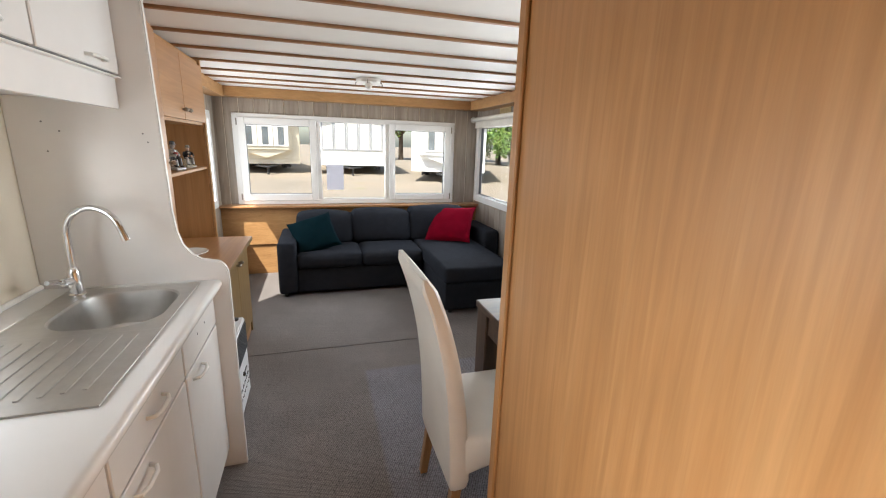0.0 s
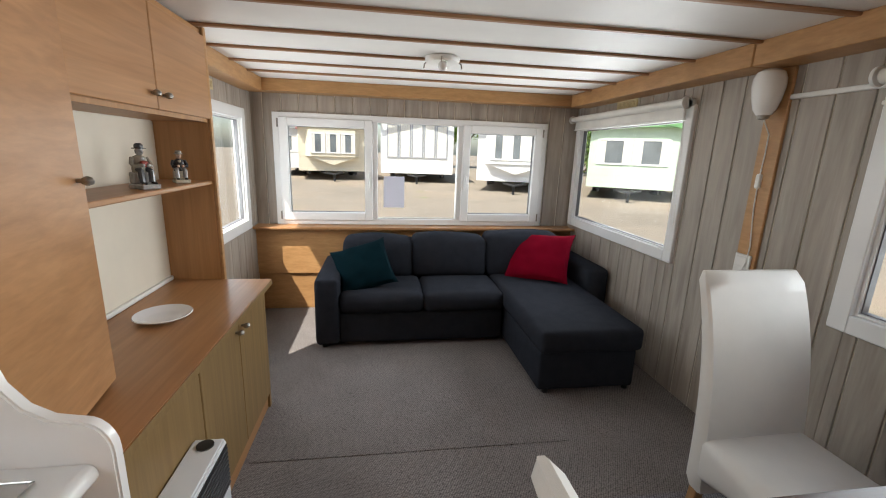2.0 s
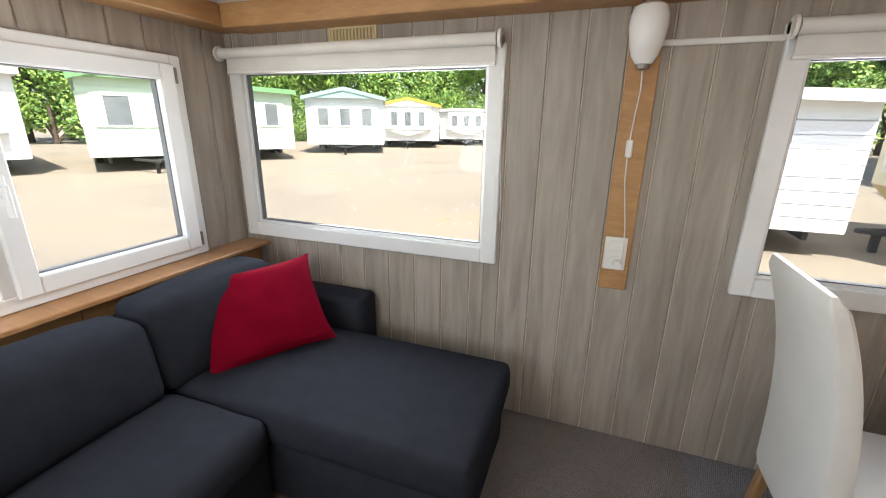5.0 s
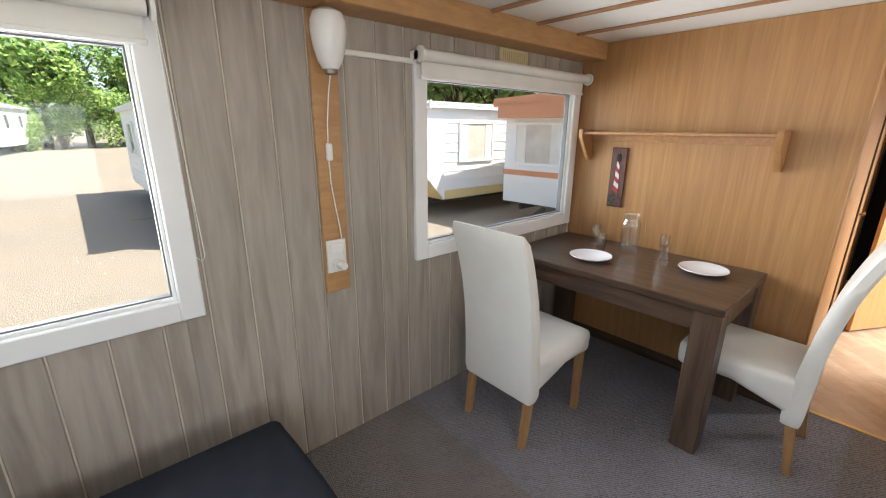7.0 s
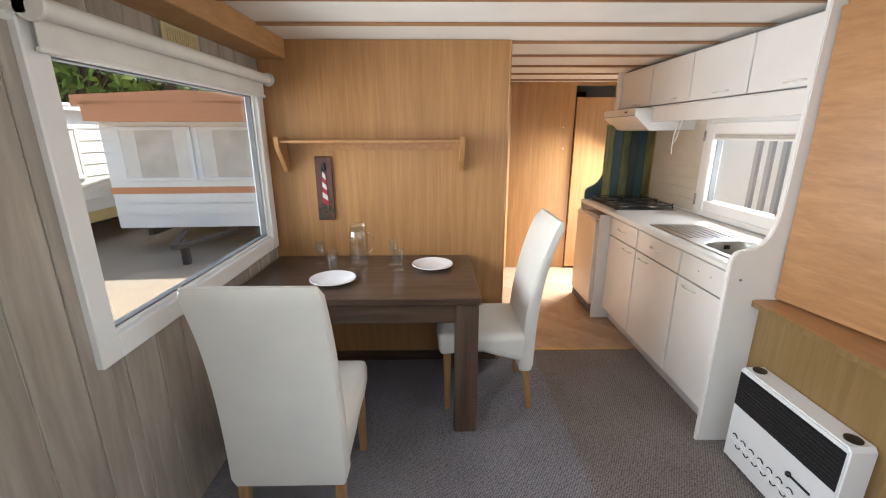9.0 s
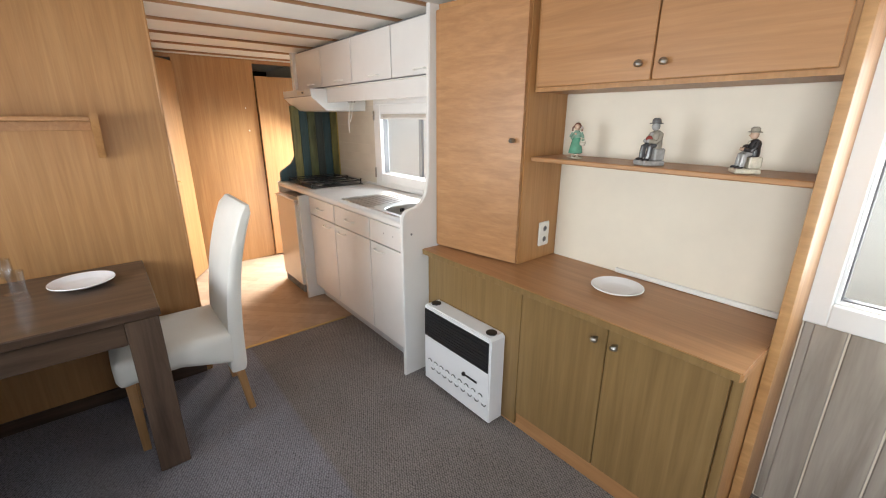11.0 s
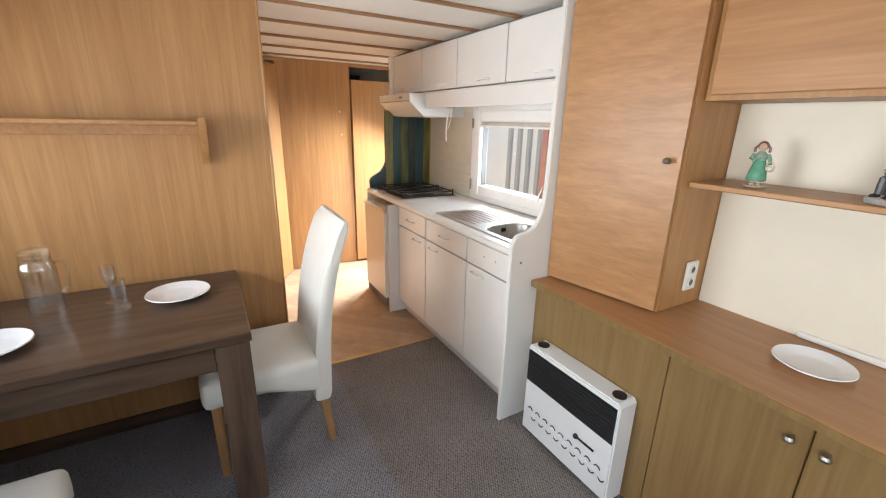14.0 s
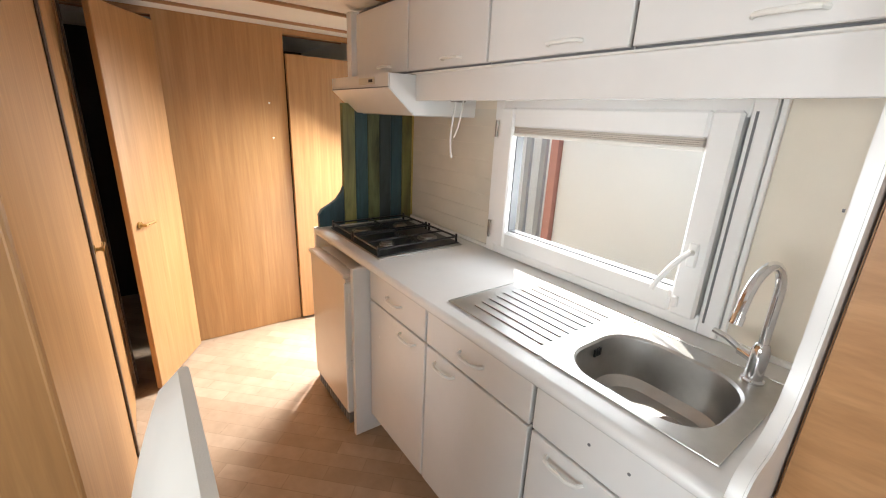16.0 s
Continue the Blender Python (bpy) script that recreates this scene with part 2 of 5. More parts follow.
def slab(bm, outline, axis, lo, hi, bev=0.0):
    """extrudes a flat outline along an axis between lo and hi"""
    def at(p, h):
        return {"x": (h, p[0], p[1]), "y": (p[0], h, p[1]), "z": (p[0], p[1], h)}[axis]
    a = [bm.verts.new(at(p, lo)) for p in outline]
    b = [bm.verts.new(at(p, hi)) for p in outline]
    fs = [bm.faces.new(a), bm.faces.new(b[::-1])]
    for i in range(len(a)):
        j = (i + 1) % len(a)
        fs.append(bm.faces.new((a[j], a[i], b[i], b[j])))
    bmesh.ops.recalc_face_normals(bm, faces=fs)
    if bev:
        bmesh.ops.bevel(bm, geom=list({e for f in fs[:2] for e in f.edges}), offset=bev, segments=2, affect="EDGES")
    return bm


def sweep(bm, pts, r, n=12):
    """a round bar along a line of points"""
    pts = [Vector(p) for p in pts]
    rings = []
    side = None
    for i, p in enumerate(pts):
        d = (pts[min(i + 1, len(pts) - 1)] - pts[max(i - 1, 0)]).normalized()
        if side is None:
            side = d.orthogonal().normalized()
        side = (side - d * side.dot(d)).normalized()
        up = d.cross(side)
        rings.append([bm.verts.new(p + r * (math.cos(2 * math.pi * k / n) * side + math.sin(2 * math.pi * k / n) * up)) for k in range(n)])
    for p, q in zip(rings, rings[1:]):
        for k in range(n):
            bm.faces.new((p[k], p[(k + 1) % n], q[(k + 1) % n], q[k]))
    bm.faces.new(rings[0][::-1])
    bm.faces.new(rings[-1])
    return bm


def arc(c, r, a0, a1, n, plane="xz"):
    out = []
    for i in range(n + 1):
        a = radians(a0 + (a1 - a0) * i / n)
        u, w = r * math.cos(a), r * math.sin(a)
        out.append({"xz": (c[0] + u, c[1], c[2] + w), "yz": (c[0], c[1] + u, c[2] + w), "xy": (c[0] + u, c[1] + w, c[2])}[plane])
    return out


def to_mesh(name, bm, mat, smooth=True):
    bmesh.ops.recalc_face_normals(bm, faces=bm.faces[:])
    me = bpy.data.meshes.new(name)
    for f in bm.faces:
        f.smooth = smooth
    bm.to_mesh(me)
    bm.free()
    if smooth:
        me.set_sharp_from_angle(angle=radians(35))
    me.materials.append(mat)
    return me


def attach(ob, parent):
    ob.parent = parent
    if parent.parent is None and parent.type == "EMPTY":
        ob.matrix_parent_inverse = parent.matrix_basis.inverted()
    return ob


def part(name, bm, mat, parent, label=""):
    ob = new(name, to_mesh(name, bm, mat))
    attach(ob, parent)
    return tagged(ob, label) if label else ob


def thing(name, label, category, at=(0, 0, 0), group="", kind=""):
    ob = new(name)
    ob.empty_display_size = 0.1
    ob.matrix_basis = Matrix.Translation(at)
    return tagged(ob, label, category, group, kind)


def solid(name, bm, mat, label, category, group="", kind=""):
    return tagged(new(name, to_mesh(name, bm, mat)), label, category, group, kind)


# ---------------------------------------------------------------- plan (metres)
XL, XR, YE, ZC = -0.88, 2.065, 4.84, 2.0      # left and right wall, end wall, ceiling
YH = -1.10                                     # end of the hall
T = 0.05                                       # wall thickness


def holed_wall(name, axis, at0, at1, lo, hi, holes, z1, label):
    """a wall slab between at0 and at1 on its axis, from lo to hi along it, with holes (a, b, z0, z1)"""
    bm = bmesh.new()

    def b(u0, u1, w0, w1):
        if u1 - u0 > 1e-4 and w1 - w0 > 1e-4:
            box(bm, *((at0, at1, u0, u1) if axis == "x" else (u0, u1, at0, at1)), w0, w1)
    cur = lo
    for a, c, w0, w1 in sorted(holes):
        b(cur, a, 0, z1)
        b(a, c, 0, w0)
        b(a, c, w1, z1)
        cur = c
    b(cur, hi, 0, z1)
    return solid(name, bm, CREAM, label, "wall", kind="structure")


RW1 = (3.36, 4.74, 0.87, 1.745)
RW2 = (0.98, 2.28, 0.87, 1.735)
EW = (-0.64, 1.70, 0.85, 1.70)
LW = (3.30, 4.58, 0.84, 1.70)
KW = (0.47, 1.38, 0.94, 1.56)
ENTRY = (-1.04, -0.40, 0.0, 1.92)
wall_right = holed_wall("wall_right", "x", XR + 0.008, XR + T, -2.2, YE + T, [RW1, RW2], 2.1, "outer side wall with two wide windows")
wall_left = holed_wall("wall_left", "x", XL - T, XL, -2.2, YE + T, [LW, KW, ENTRY], 2.1, "outer side wall behind kitchen and cupboards")
wall_end = holed_wall("wall_end", "y", YE + 0.008, YE + T, XL - T, XR + T, [EW], 2.1, "front wall with a triple window")
# unseen wall, coloured near black so the gaps by the hall doors stay dark
wall_back = solid("wall_back", boxed(XL - T, XR + T, -2.25, -2.2, 0, 2.1), DARK, "unseen wall added near black to shade the hall gaps", "wall", kind="structure")

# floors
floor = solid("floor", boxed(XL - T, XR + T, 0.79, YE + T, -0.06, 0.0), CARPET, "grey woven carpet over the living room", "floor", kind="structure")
part("carpet_seam", boxed(-0.40, 1.20, 2.76, 2.775, 0.0, 0.004, bev=0.0015), CARPET, floor)
floor_kitchen = solid("floor_kitchen", boxed(XL - T, XR + T, -2.25, 0.79, -0.06, -0.004), LINO, "wood-print vinyl floor of kitchen and hall", "floor", kind="structure")
part("edge_strip", boxed(-0.31, 0.90, 0.778, 0.80, -0.004, 0.005, bev=0.002), BRASS, floor_kitchen)

# ceiling: boards, battens and edge beams
bm = boxed(XL - T, XR + T, -2.25, YE + T, ZC, ZC + 0.06)
ceiling = solid("ceiling", bm, CEIL, "white ceiling boards with brown cover strips", "ceiling", kind="structure")
for y in (-1.32, -0.88, -0.45, -0.02, 0.43, 0.86, 1.26, 1.64, 1.99, 2.38, 2.77, 3.18, 3.585, 3.96, 4.32):
    part("batten", boxed(XL, XR, y - 0.014, y + 0.014, ZC - 0.014, ZC, bev=0.004), BATTEN, ceiling)
trim = thing("trim", "beech edge beams under the ceiling", "trim", (0, 0, 1.9), kind="structure")
part("beam", boxed(1.90, XR, 0.905, 2.795, 1.895, ZC, bev=0.004), BEAM, trim)
part("beam", boxed(1.90, XR, 2.80, YE - 0.17, 1.895, ZC, bev=0.004), BEAM, trim)
part("beam", boxed(XL, XR, YE - 0.165, YE, 1.905, ZC, bev=0.004), BEAM, trim)
part("beam", boxed(XL, -0.73, 3.275, YE - 0.17, 1.895, ZC, bev=0.004), BEAM, trim)

# partition between dining corner and bathroom
partition = thing("wall_partition", "beech veneer partition behind the dining table", "wall", (1.3, 0.885, 0), kind="structure")
part("panel", boxed(0.640, XR, 0.868, 0.90, 0, ZC - 0.002), BEECH, partition)
part("edge_post", boxed(0.628, 0.640, 0.866, 0.904, 0, ZC - 0.002, bev=0.004), BEECH, partition, "rounded beech edging")
part("baseboard", boxed(0.66, XR, 0.901, 0.913, 0, 0.07, bev=0.002), DARK_OAK, partition)
side = thing("wall_hall", "beech veneer hall side wall", "wall", (0.66, 0.4, 0), kind="structure")
part("panel", boxed(0.640, 0.670, -0.75, 0.866, 0, ZC - 0.002), BEECH, side)
part("door_post", boxed(0.632, 0.675, -0.79, -0.751, 0, ZC - 0.002, bev=0.004), BEECH_H, side)


def door_leaf(name, w, h, label, handle_at=None, keyhole=None):
    """a flat leaf from its hinge along +x, facing -y/+y"""
    d = thing(name, label, "door", kind="structure")
    part("leaf", boxed(0, w, -0.014, 0.014, 0.015, h, bev=0.003), BEECH, d)
    if handle_at is not None:
        hb = bmesh.new()
        tube(hb, (handle_at, 0.014, 0.93), (handle_at, 0.022, 0.93), 0.018)
        tube(hb, (handle_at, 0.02, 0.93), (handle_at, 0.05, 0.93), 0.007)
        sweep(hb, [(handle_at + 0.008, 0.048, 0.93), (handle_at - 0.03, 0.05, 0.932), (handle_at - 0.085, 0.048, 0.928)], 0.007)
        part("door_handle", hb, BRASS, d, "small brass lever handle")
    if keyhole is not None:
        kb = bmesh.new()
        tube(kb, (keyhole, 0.013, 0.98), (keyhole, 0.019, 0.98), 0.016)
        tube(kb, (keyhole, 0.018, 0.98), (keyhole, 0.024, 0.98), 0.006)
        part("lock_rose", kb, BRASS, d)
    return d


ang = math.degrees(math.atan2(-0.64 + 1.06, 0.53 - 0.29))
door_leaf("door_1", 0.48, 1.93, "beech hall door standing ajar", 0.42).matrix_basis = pose(0.29, -1.05, 0, 0, 0, ang)
door_leaf("door_2", 0.426, 1.85, "narrow beech cupboard door in the hall", None, 0.05).matrix_basis = pose(-0.83, YH + 0.02, 0)
hall = thing("wall_hall_end", "beech veneer panel at the end of the hall", "wall", (0, YH, 0), kind="structure")
part("panel", boxed(-0.40, 0.28, YH - 0.03, YH, 0, ZC - 0.002), BEECH, hall)
part("head_board", boxed(XL, XR, YH - 0.03, YH - 0.001, 1.965, ZC - 0.002), BEECH_H, hall)
for x, z in ((-0.29, 1.55), (-0.30, 1.335)):
    b = bmesh.new()
    tube(b, (x, YH - 0.001, z), (x, YH + 0.003, z), 0.006, 10)
    part("screw_cap", b, WHITE_PLASTIC, hall)
part("door_frame_strip", boxed(0.630, 0.6395, -0.175, -0.135, 0, ZC - 0.01, bev=0.003), DARK_OAK, side, "dark brown door frame strip")
part("door_frame_strip", boxed(0.622, 0.631, -0.79, -0.76, 0, ZC - 0.01, bev=0.003), DARK_OAK, side)
side2 = thing("bathroom_latch", "brass lever handle on the hall panel", "handle", (0.63, -0.24, 0.9), kind="structure")
hb = bmesh.new()
tube(hb, (0.640, -0.24, 0.95), (0.632, -0.24, 0.95), 0.018)
tube(hb, (0.640, -0.24, 0.95), (0.612, -0.24, 0.95), 0.008)
sweep(hb, [(0.612, -0.23, 0.95), (0.610, -0.28, 0.951), (0.612, -0.34, 0.948)], 0.007)
part("door_handle", hb, BRASS, side2, "small brass lever handle")
rail = thing("bathroom_wall", "dark closed bathroom wall behind the door gap", "wall", (1.2, -0.3, 0), kind="structure")
part("panel", boxed(1.25, 1.28, -2.2, 0.86, 0, ZC - 0.002), CREAM, rail)


# ---------------------------------------------------------------- windows
def frame_ring(bm, axis, at0, at1, a0, a1, z0, z1, w, bev=0.004):
    """four butted bars round an opening"""
    def b(u0, u1, w0, w1):
        box(bm, *((at0, at1, u0, u1) if axis == "x" else (u0, u1, at0, at1)), w0, w1, bev=bev)
    b(a0, a0 + w, z0, z1)
    b(a1 - w, a1, z0, z1)
    b(a0 + w, a1 - w, z0, z0 + w)
    b(a0 + w, a1 - w, z1 - w, z1)
    return bm


def pane(axis, at, a0, a1, z0, z1, parent):
    bm = boxed(*((at - 0.002, at + 0.002, a0, a1) if axis == "x" else (a0, a1, at - 0.002, at + 0.002)), z0, z1)
    ob = part("pane", bm, GLASS, parent)
    ob.visible_shadow = False
    return ob


def window_unit(name, axis, inner, outward, a0, a1, z0, z1, width, label):
    s = outward
    lo, hi = sorted((inner - s * 0.022, inner + s * 0.055))
    w = thing(name, label, "window", kind="structure")
    part("window_frame", frame_ring(bmesh.new(), axis, lo, hi, a0, a1, z0, z1, width), PVC, w)
    l2, h2 = sorted((inner + s * 0.0, inner + s * 0.045))
    part("bead", frame_ring(bmesh.new(), axis, l2, h2, a0 + width, a1 - width, z0 + width, z1 - width, 0.012, 0.002), PVC, w)
    part("seal", frame_ring(bmesh.new(), axis, *sorted((inner + s * 0.012, inner + s * 0.04)), a0 + width + 0.012, a1 - width - 0.012, z0 + width + 0.012, z1 - width - 0.012, 0.005, 0), RUBBER, w)
    pane(axis, inner + s * 0.028, a0 + width + 0.012, a1 - width - 0.012, z0 + width + 0.012, z1 - width - 0.012, w)
    return w


window_1 = window_unit("window_1", "x", XR, 1, 3.30, 4.81, 0.82, 1.79, 0.075, "white plastic window with fixed pane")
window_2 = window_unit("window_2", "x", XR, 1, 0.925, 2.335, 0.82, 1.78, 0.075, "white plastic window beside dining table")
window_3 = window_unit("window_3", "x", XL, -1, 3.25, 4.62, 0.79, 1.75, 0.08, "white plastic window beside the cupboards")

window_4 = thing("window_4", "white triple window with two opening casements", "window", kind="structure")
part("window_frame", frame_ring(bmesh.new(), "y", YE - 0.03, YE + 0.05, -0.70, 1.76, 0.79, 1.755, 0.055), PVC, window_4)
for x in (0.165, 0.935):
    part("mullion", boxed(x - 0.022, x + 0.022, YE - 0.03, YE + 0.05, 0.845, 1.70, bev=0.004), PVC, window_4)
for a0, a1, nm in ((-0.65, 0.145, "casement"), (0.955, 1.71, "casement")):
    c = part(nm, frame_ring(bmesh.new(), "y", YE - 0.05, YE + 0.03, a0, a1, 0.83, 1.715, 0.072, 0.006), PVC, window_4)
    pane("y", YE + 0.005, a0 + 0.068, a1 - 0.068, 0.898, 1.647, c)
    part("seal", frame_ring(bmesh.new(), "y", YE - 0.01, YE + 0.02, a0 + 0.071, a1 - 0.071, 0.901, 1.644, 0.005, 0), RUBBER, c)
    hx = a1 - 0.035 if a0 < 0 else a0 + 0.035
    hbm = boxed(hx - 0.012, hx + 0.012, YE - 0.062, YE - 0.049, 1.20, 1.28, bev=0.004)
    box(hbm, hx - 0.008, hx + 0.008, YE - 0.085, YE - 0.06, 1.13, 1.25, bev=0.005)
    part("window_handle", hbm, PVC, c)
    hg = bmesh.new()
    gx = a0 - 0.006 if a0 < 0 else a1 + 0.006
    tube(hg, (gx, YE - 0.045, 1.63), (gx, YE - 0.045, 1.70), 0.007, 8)
    tube(hg, (gx, YE - 0.045, 0.84), (gx, YE - 0.045, 0.91), 0.007, 8)
    part("hinge", hg, PEWTER, c)
pane("y", YE + 0.01, 0.187, 0.913, 0.845, 1.70, window_4)
solid("paper_notice", boxed(0.24, 0.43, YE - 0.001, YE + 0.006, 0.95, 1.235), PAPER, "pale blue paper sheet taped to window glass", "paper")

window_5 = thing("window_5", "white kitchen casement window above the sink", "window", kind="structure")
part("window_frame", frame_ring(bmesh.new(), "x", XL - 0.05, XL + 0.03, 0.42, 1.435, 0.92, 1.60, 0.055), PVC, window_5)
part("cover_strip", boxed(XL + 0.001, XL + 0.018, 1.437, 1.452, 0.933, 1.599, bev=0.003), PVC, window_5)
part("seal", boxed(XL + 0.0305, XL + 0.033, 1.392, 1.398, 0.96, 1.56), RUBBER, window_5)
c = part("casement", frame_ring(bmesh.new(), "x", XL - 0.03, XL + 0.048, 0.472, 1.372, 0.957, 1.562, 0.078, 0.008), PVC, window_5)
pane("x", XL - 0.005, 0.545, 1.30, 1.03, 1.49, c)
part("seal", frame_ring(bmesh.new(), "x", XL - 0.02, XL + 0.02, 0.549, 1.295, 1.034, 1.485, 0.005, 0), RUBBER, c)
hbm = boxed(XL + 0.047, XL + 0.058, 1.318, 1.346, 1.12, 1.195, bev=0.004)
sweep(hbm, [(XL + 0.055, 1.332, 1.165), (XL + 0.082, 1.331, 1.168), (XL + 0.092, 1.322, 1.155), (XL + 0.094, 1.295, 1.115), (XL + 0.094, 1.268, 1.065), (XL + 0.092, 1.255, 1.035)], 0.0085, 10)
box(hbm, XL + 0.047, XL + 0.060, 1.302, 1.322, 0.985, 1.022, bev=0.004)
part("window_handle", hbm, PVC, c)
hbm = boxed(XL + 0.046, XL + 0.054, 0.448, 0.462, 0.99, 1.07, bev=0.002)
box(hbm, XL + 0.046, XL + 0.054, 0.448, 0.462, 1.44, 1.51, bev=0.002)
part("hinge", hbm, PEWTER, c)
bl = thing("window_blind", "narrow raised pleated blind on kitchen window", "blind", (XL + 0.03, 0.92, 1.47))
bb = bmesh.new()
for i in range(5):
    box(bb, XL + 0.012, XL + 0.044, 0.556, 1.29, 1.463 + i * 0.006, 1.468 + i * 0.006, bev=0.001)
part("pleats", bb, plain("blind_cloth", (0.55, 0.50, 0.44), 0.8), bl)
part("bottom_rail", boxed(XL + 0.012, XL + 0.046, 0.552, 1.294, 1.449, 1.462, bev=0.003), WHITE_PLASTIC, bl)


def roller_blind(name, y0, y1, z, chain):
    r = thing(name, "white roller blind drawn up above a window", "blind", (XR - 0.06, (y0 + y1) / 2, z))
    b = bmesh.new()
    tube(b, (XR - 0.065, y0 + 0.02, z), (XR - 0.065, y1 - 0.02, z), 0.026, 20)
    part("roll", b, plain("blind_fabric", (0.74, 0.72, 0.67), 0.75, relief=0.2, relief_scale=500), r)
    for y in (y0, y1 - 0.012):
        b = bmesh.new()
        tube(b, (XR - 0.065, y, z), (XR - 0.065, y + 0.012, z), 0.036, 18)
        box(b, XR - 0.06, XR, y, y + 0.012, z - 0.02, z + 0.02, bev=0.002)
        part("bracket", b, WHITE_PLASTIC, r)
    part("cloth", boxed(XR - 0.046, XR - 0.042, y0 + 0.03, y1 - 0.03, z - 0.085, z), bpy.data.materials["blind_fabric"], r)
    part("bottom_bar", boxed(XR - 0.052, XR - 0.036, y0 + 0.025, y1 - 0.025, z - 0.098, z - 0.083, bev=0.003), WHITE_PLASTIC, r)
    if chain is not None:
        b = bmesh.new()
        sweep(b, [(XR - 0.08, y0 + 0.004, z), (XR - 0.06, y0 + 0.002, z - 0.3), (XR - 0.05, y0 - 0.002, z - chain), (XR - 0.05, y0 - 0.02, z - chain - 0.02), (XR - 0.05, y0 - 0.03, z - chain), (XR - 0.06, y0 - 0.012, z - 0.3), (XR - 0.08, y0 + 0.002, z)], 0.0016, 6)
        part("pull_chain", b, WHITE_PLASTIC, r)
    return r


roller_blind("roller_blind", 3.31, 4.82, 1.80, 0.75)
roller_blind("roller_blind", 0.93, 2.345, 1.785, None)


# ---------------------------------------------------------------- wall fittings
def vent_grille(at_y, z, y_half=0.125):
    v = thing("vent_grille", "cream plastic ventilation grille with slats", "vent", (XR - 0.01, at_y, z), "wall vents")
    part("frame", frame_ring(bmesh.new(), "x", XR - 0.012, XR - 0.001, at_y - y_half, at_y + y_half, z - 0.036, z + 0.036, 0.012, 0.002), CREAM_PLASTIC, v)
    part("backing", boxed(XR - 0.005, XR - 0.001, at_y - y_half + 0.012, at_y + y_half - 0.012, z - 0.024, z + 0.024), plain("vent_shadow", (0.30, 0.24, 0.13), 0.6) if "vent_shadow" not in bpy.data.materials else bpy.data.materials["vent_shadow"], v)
    n = 13
    for i in range(n):
        y = at_y - y_half + 0.02 + i * (2 * y_half - 0.04) / (n - 1)
        part("slat", boxed(XR - 0.010, XR - 0.004, y - 0.0045, y + 0.0045, z - 0.024, z + 0.024), CREAM_PLASTIC, v)


vent_grille(4.04, 1.863, 0.13)
vent_grille(1.63, 1.855, 0.12)
v = thing("vent_grille", "cream plastic ventilation grille with slats", "vent", (XL + 0.012, 3.90, 1.84), "wall vents")
part("frame", frame_ring(bmesh.new(), "x", XL + 0.007, XL + 0.018, 3.90 - 0.12, 3.90 + 0.12, 1.81, 1.875, 0.012, 0.002), CREAM_PLASTIC, v)
part("backing", boxed(XL + 0.007, XL + 0.011, 3.90 - 0.108, 3.90 + 0.108, 1.822, 1.863), bpy.data.materials["vent_shadow"], v)
for i in range(12):
    y = 3.90 - 0.1 + i * 0.0182
    part("slat", boxed(XL + 0.010, XL + 0.016, y - 0.0045, y + 0.0045, 1.822, 1.863), CREAM_PLASTIC, v)

strip = thing("wall_post", "beech cover board carrying cable and switch", "board", (XR - 0.01, 2.77, 0.78))
part("board", boxed(XR - 0.016, XR, 2.714, 2.828, 0.776, 1.895, bev=0.003), BEAM, strip)
lamp = thing("wall_lamp", "white opal glass wall lamp on the beech board", "lamp", (XR - 0.07, 2.775, 1.68))
b = bmesh.new()
lathe(b, [(0.012, -0.105), (0.030, -0.10), (0.046, -0.075), (0.058, -0.03), (0.066, 0.02), (0.065, 0.06), (0.054, 0.088), (0.030, 0.102), (0.012, 0.105)], (XR - 0.075, 2.775, 1.785), 28)
part("shade", b, OPAL, lamp)
b = bmesh.new()
lathe(b, [(0.008, -0.02), (0.022, -0.016), (0.026, 0.0), (0.02, 0.008)], (XR - 0.075, 2.775, 1.684), 18)
part("cap", b, PEWTER, lamp, "grey metal end cap")
part("wall_arm", boxed(XR - 0.05, XR - 0.016, 2.755, 2.795, 1.755, 1.815, bev=0.004), WHITE_PLASTIC, lamp)
cable = thing("lamp_cable", "thin white cable with inline switch", "cable", (XR - 0.02, 2.76, 1.0))
b = bmesh.new()
sweep(b, [(XR - 0.07, 2.775, 1.672), (XR - 0.03, 2.768, 1.6), (XR - 0.021, 2.776, 1.5), (XR - 0.021, 2.782, 1.38), (XR - 0.02, 2.778, 1.25), (XR - 0.021, 2.765, 1.15), (XR - 0.022, 2.752, 1.06), (XR - 0.03, 2.748, 0.98), (XR - 0.05, 2.752, 0.93), (XR - 0.05, 2.758, 0.905)], 0.0028, 8)
part("cord", b, WHITE_PLASTIC, cable)
part("switch", boxed(XR - 0.034, XR - 0.014, 2.766, 2.792, 1.345, 1.415, bev=0.005), WHITE_PLASTIC, cable)
b = bmesh.new()
tube(b, (XR - 0.035, 2.765, 0.90), (XR - 0.066, 2.765, 0.90), 0.020, 18, 0.017)
part("plug", b, WHITE_PLASTIC, cable)
sw = thing("switch_socket", "white double switch and socket plate", "switch", (XR - 0.03, 2.775, 0.94))
part("plate", boxed(XR - 0.028, XR - 0.016, 2.732, 2.822, 0.868, 1.014, bev=0.006, seg=2), WHITE_PLASTIC, sw)
part("rocker", boxed(XR - 0.033, XR - 0.026, 2.745, 2.809, 0.950, 1.002, bev=0.004), WHITE_PLASTIC, sw)
b = bmesh.new()
tube(b, (XR - 0.026, 2.772, 0.905), (XR - 0.034, 2.772, 0.905), 0.027, 22)
part("socket", b, WHITE_PLASTIC, sw)
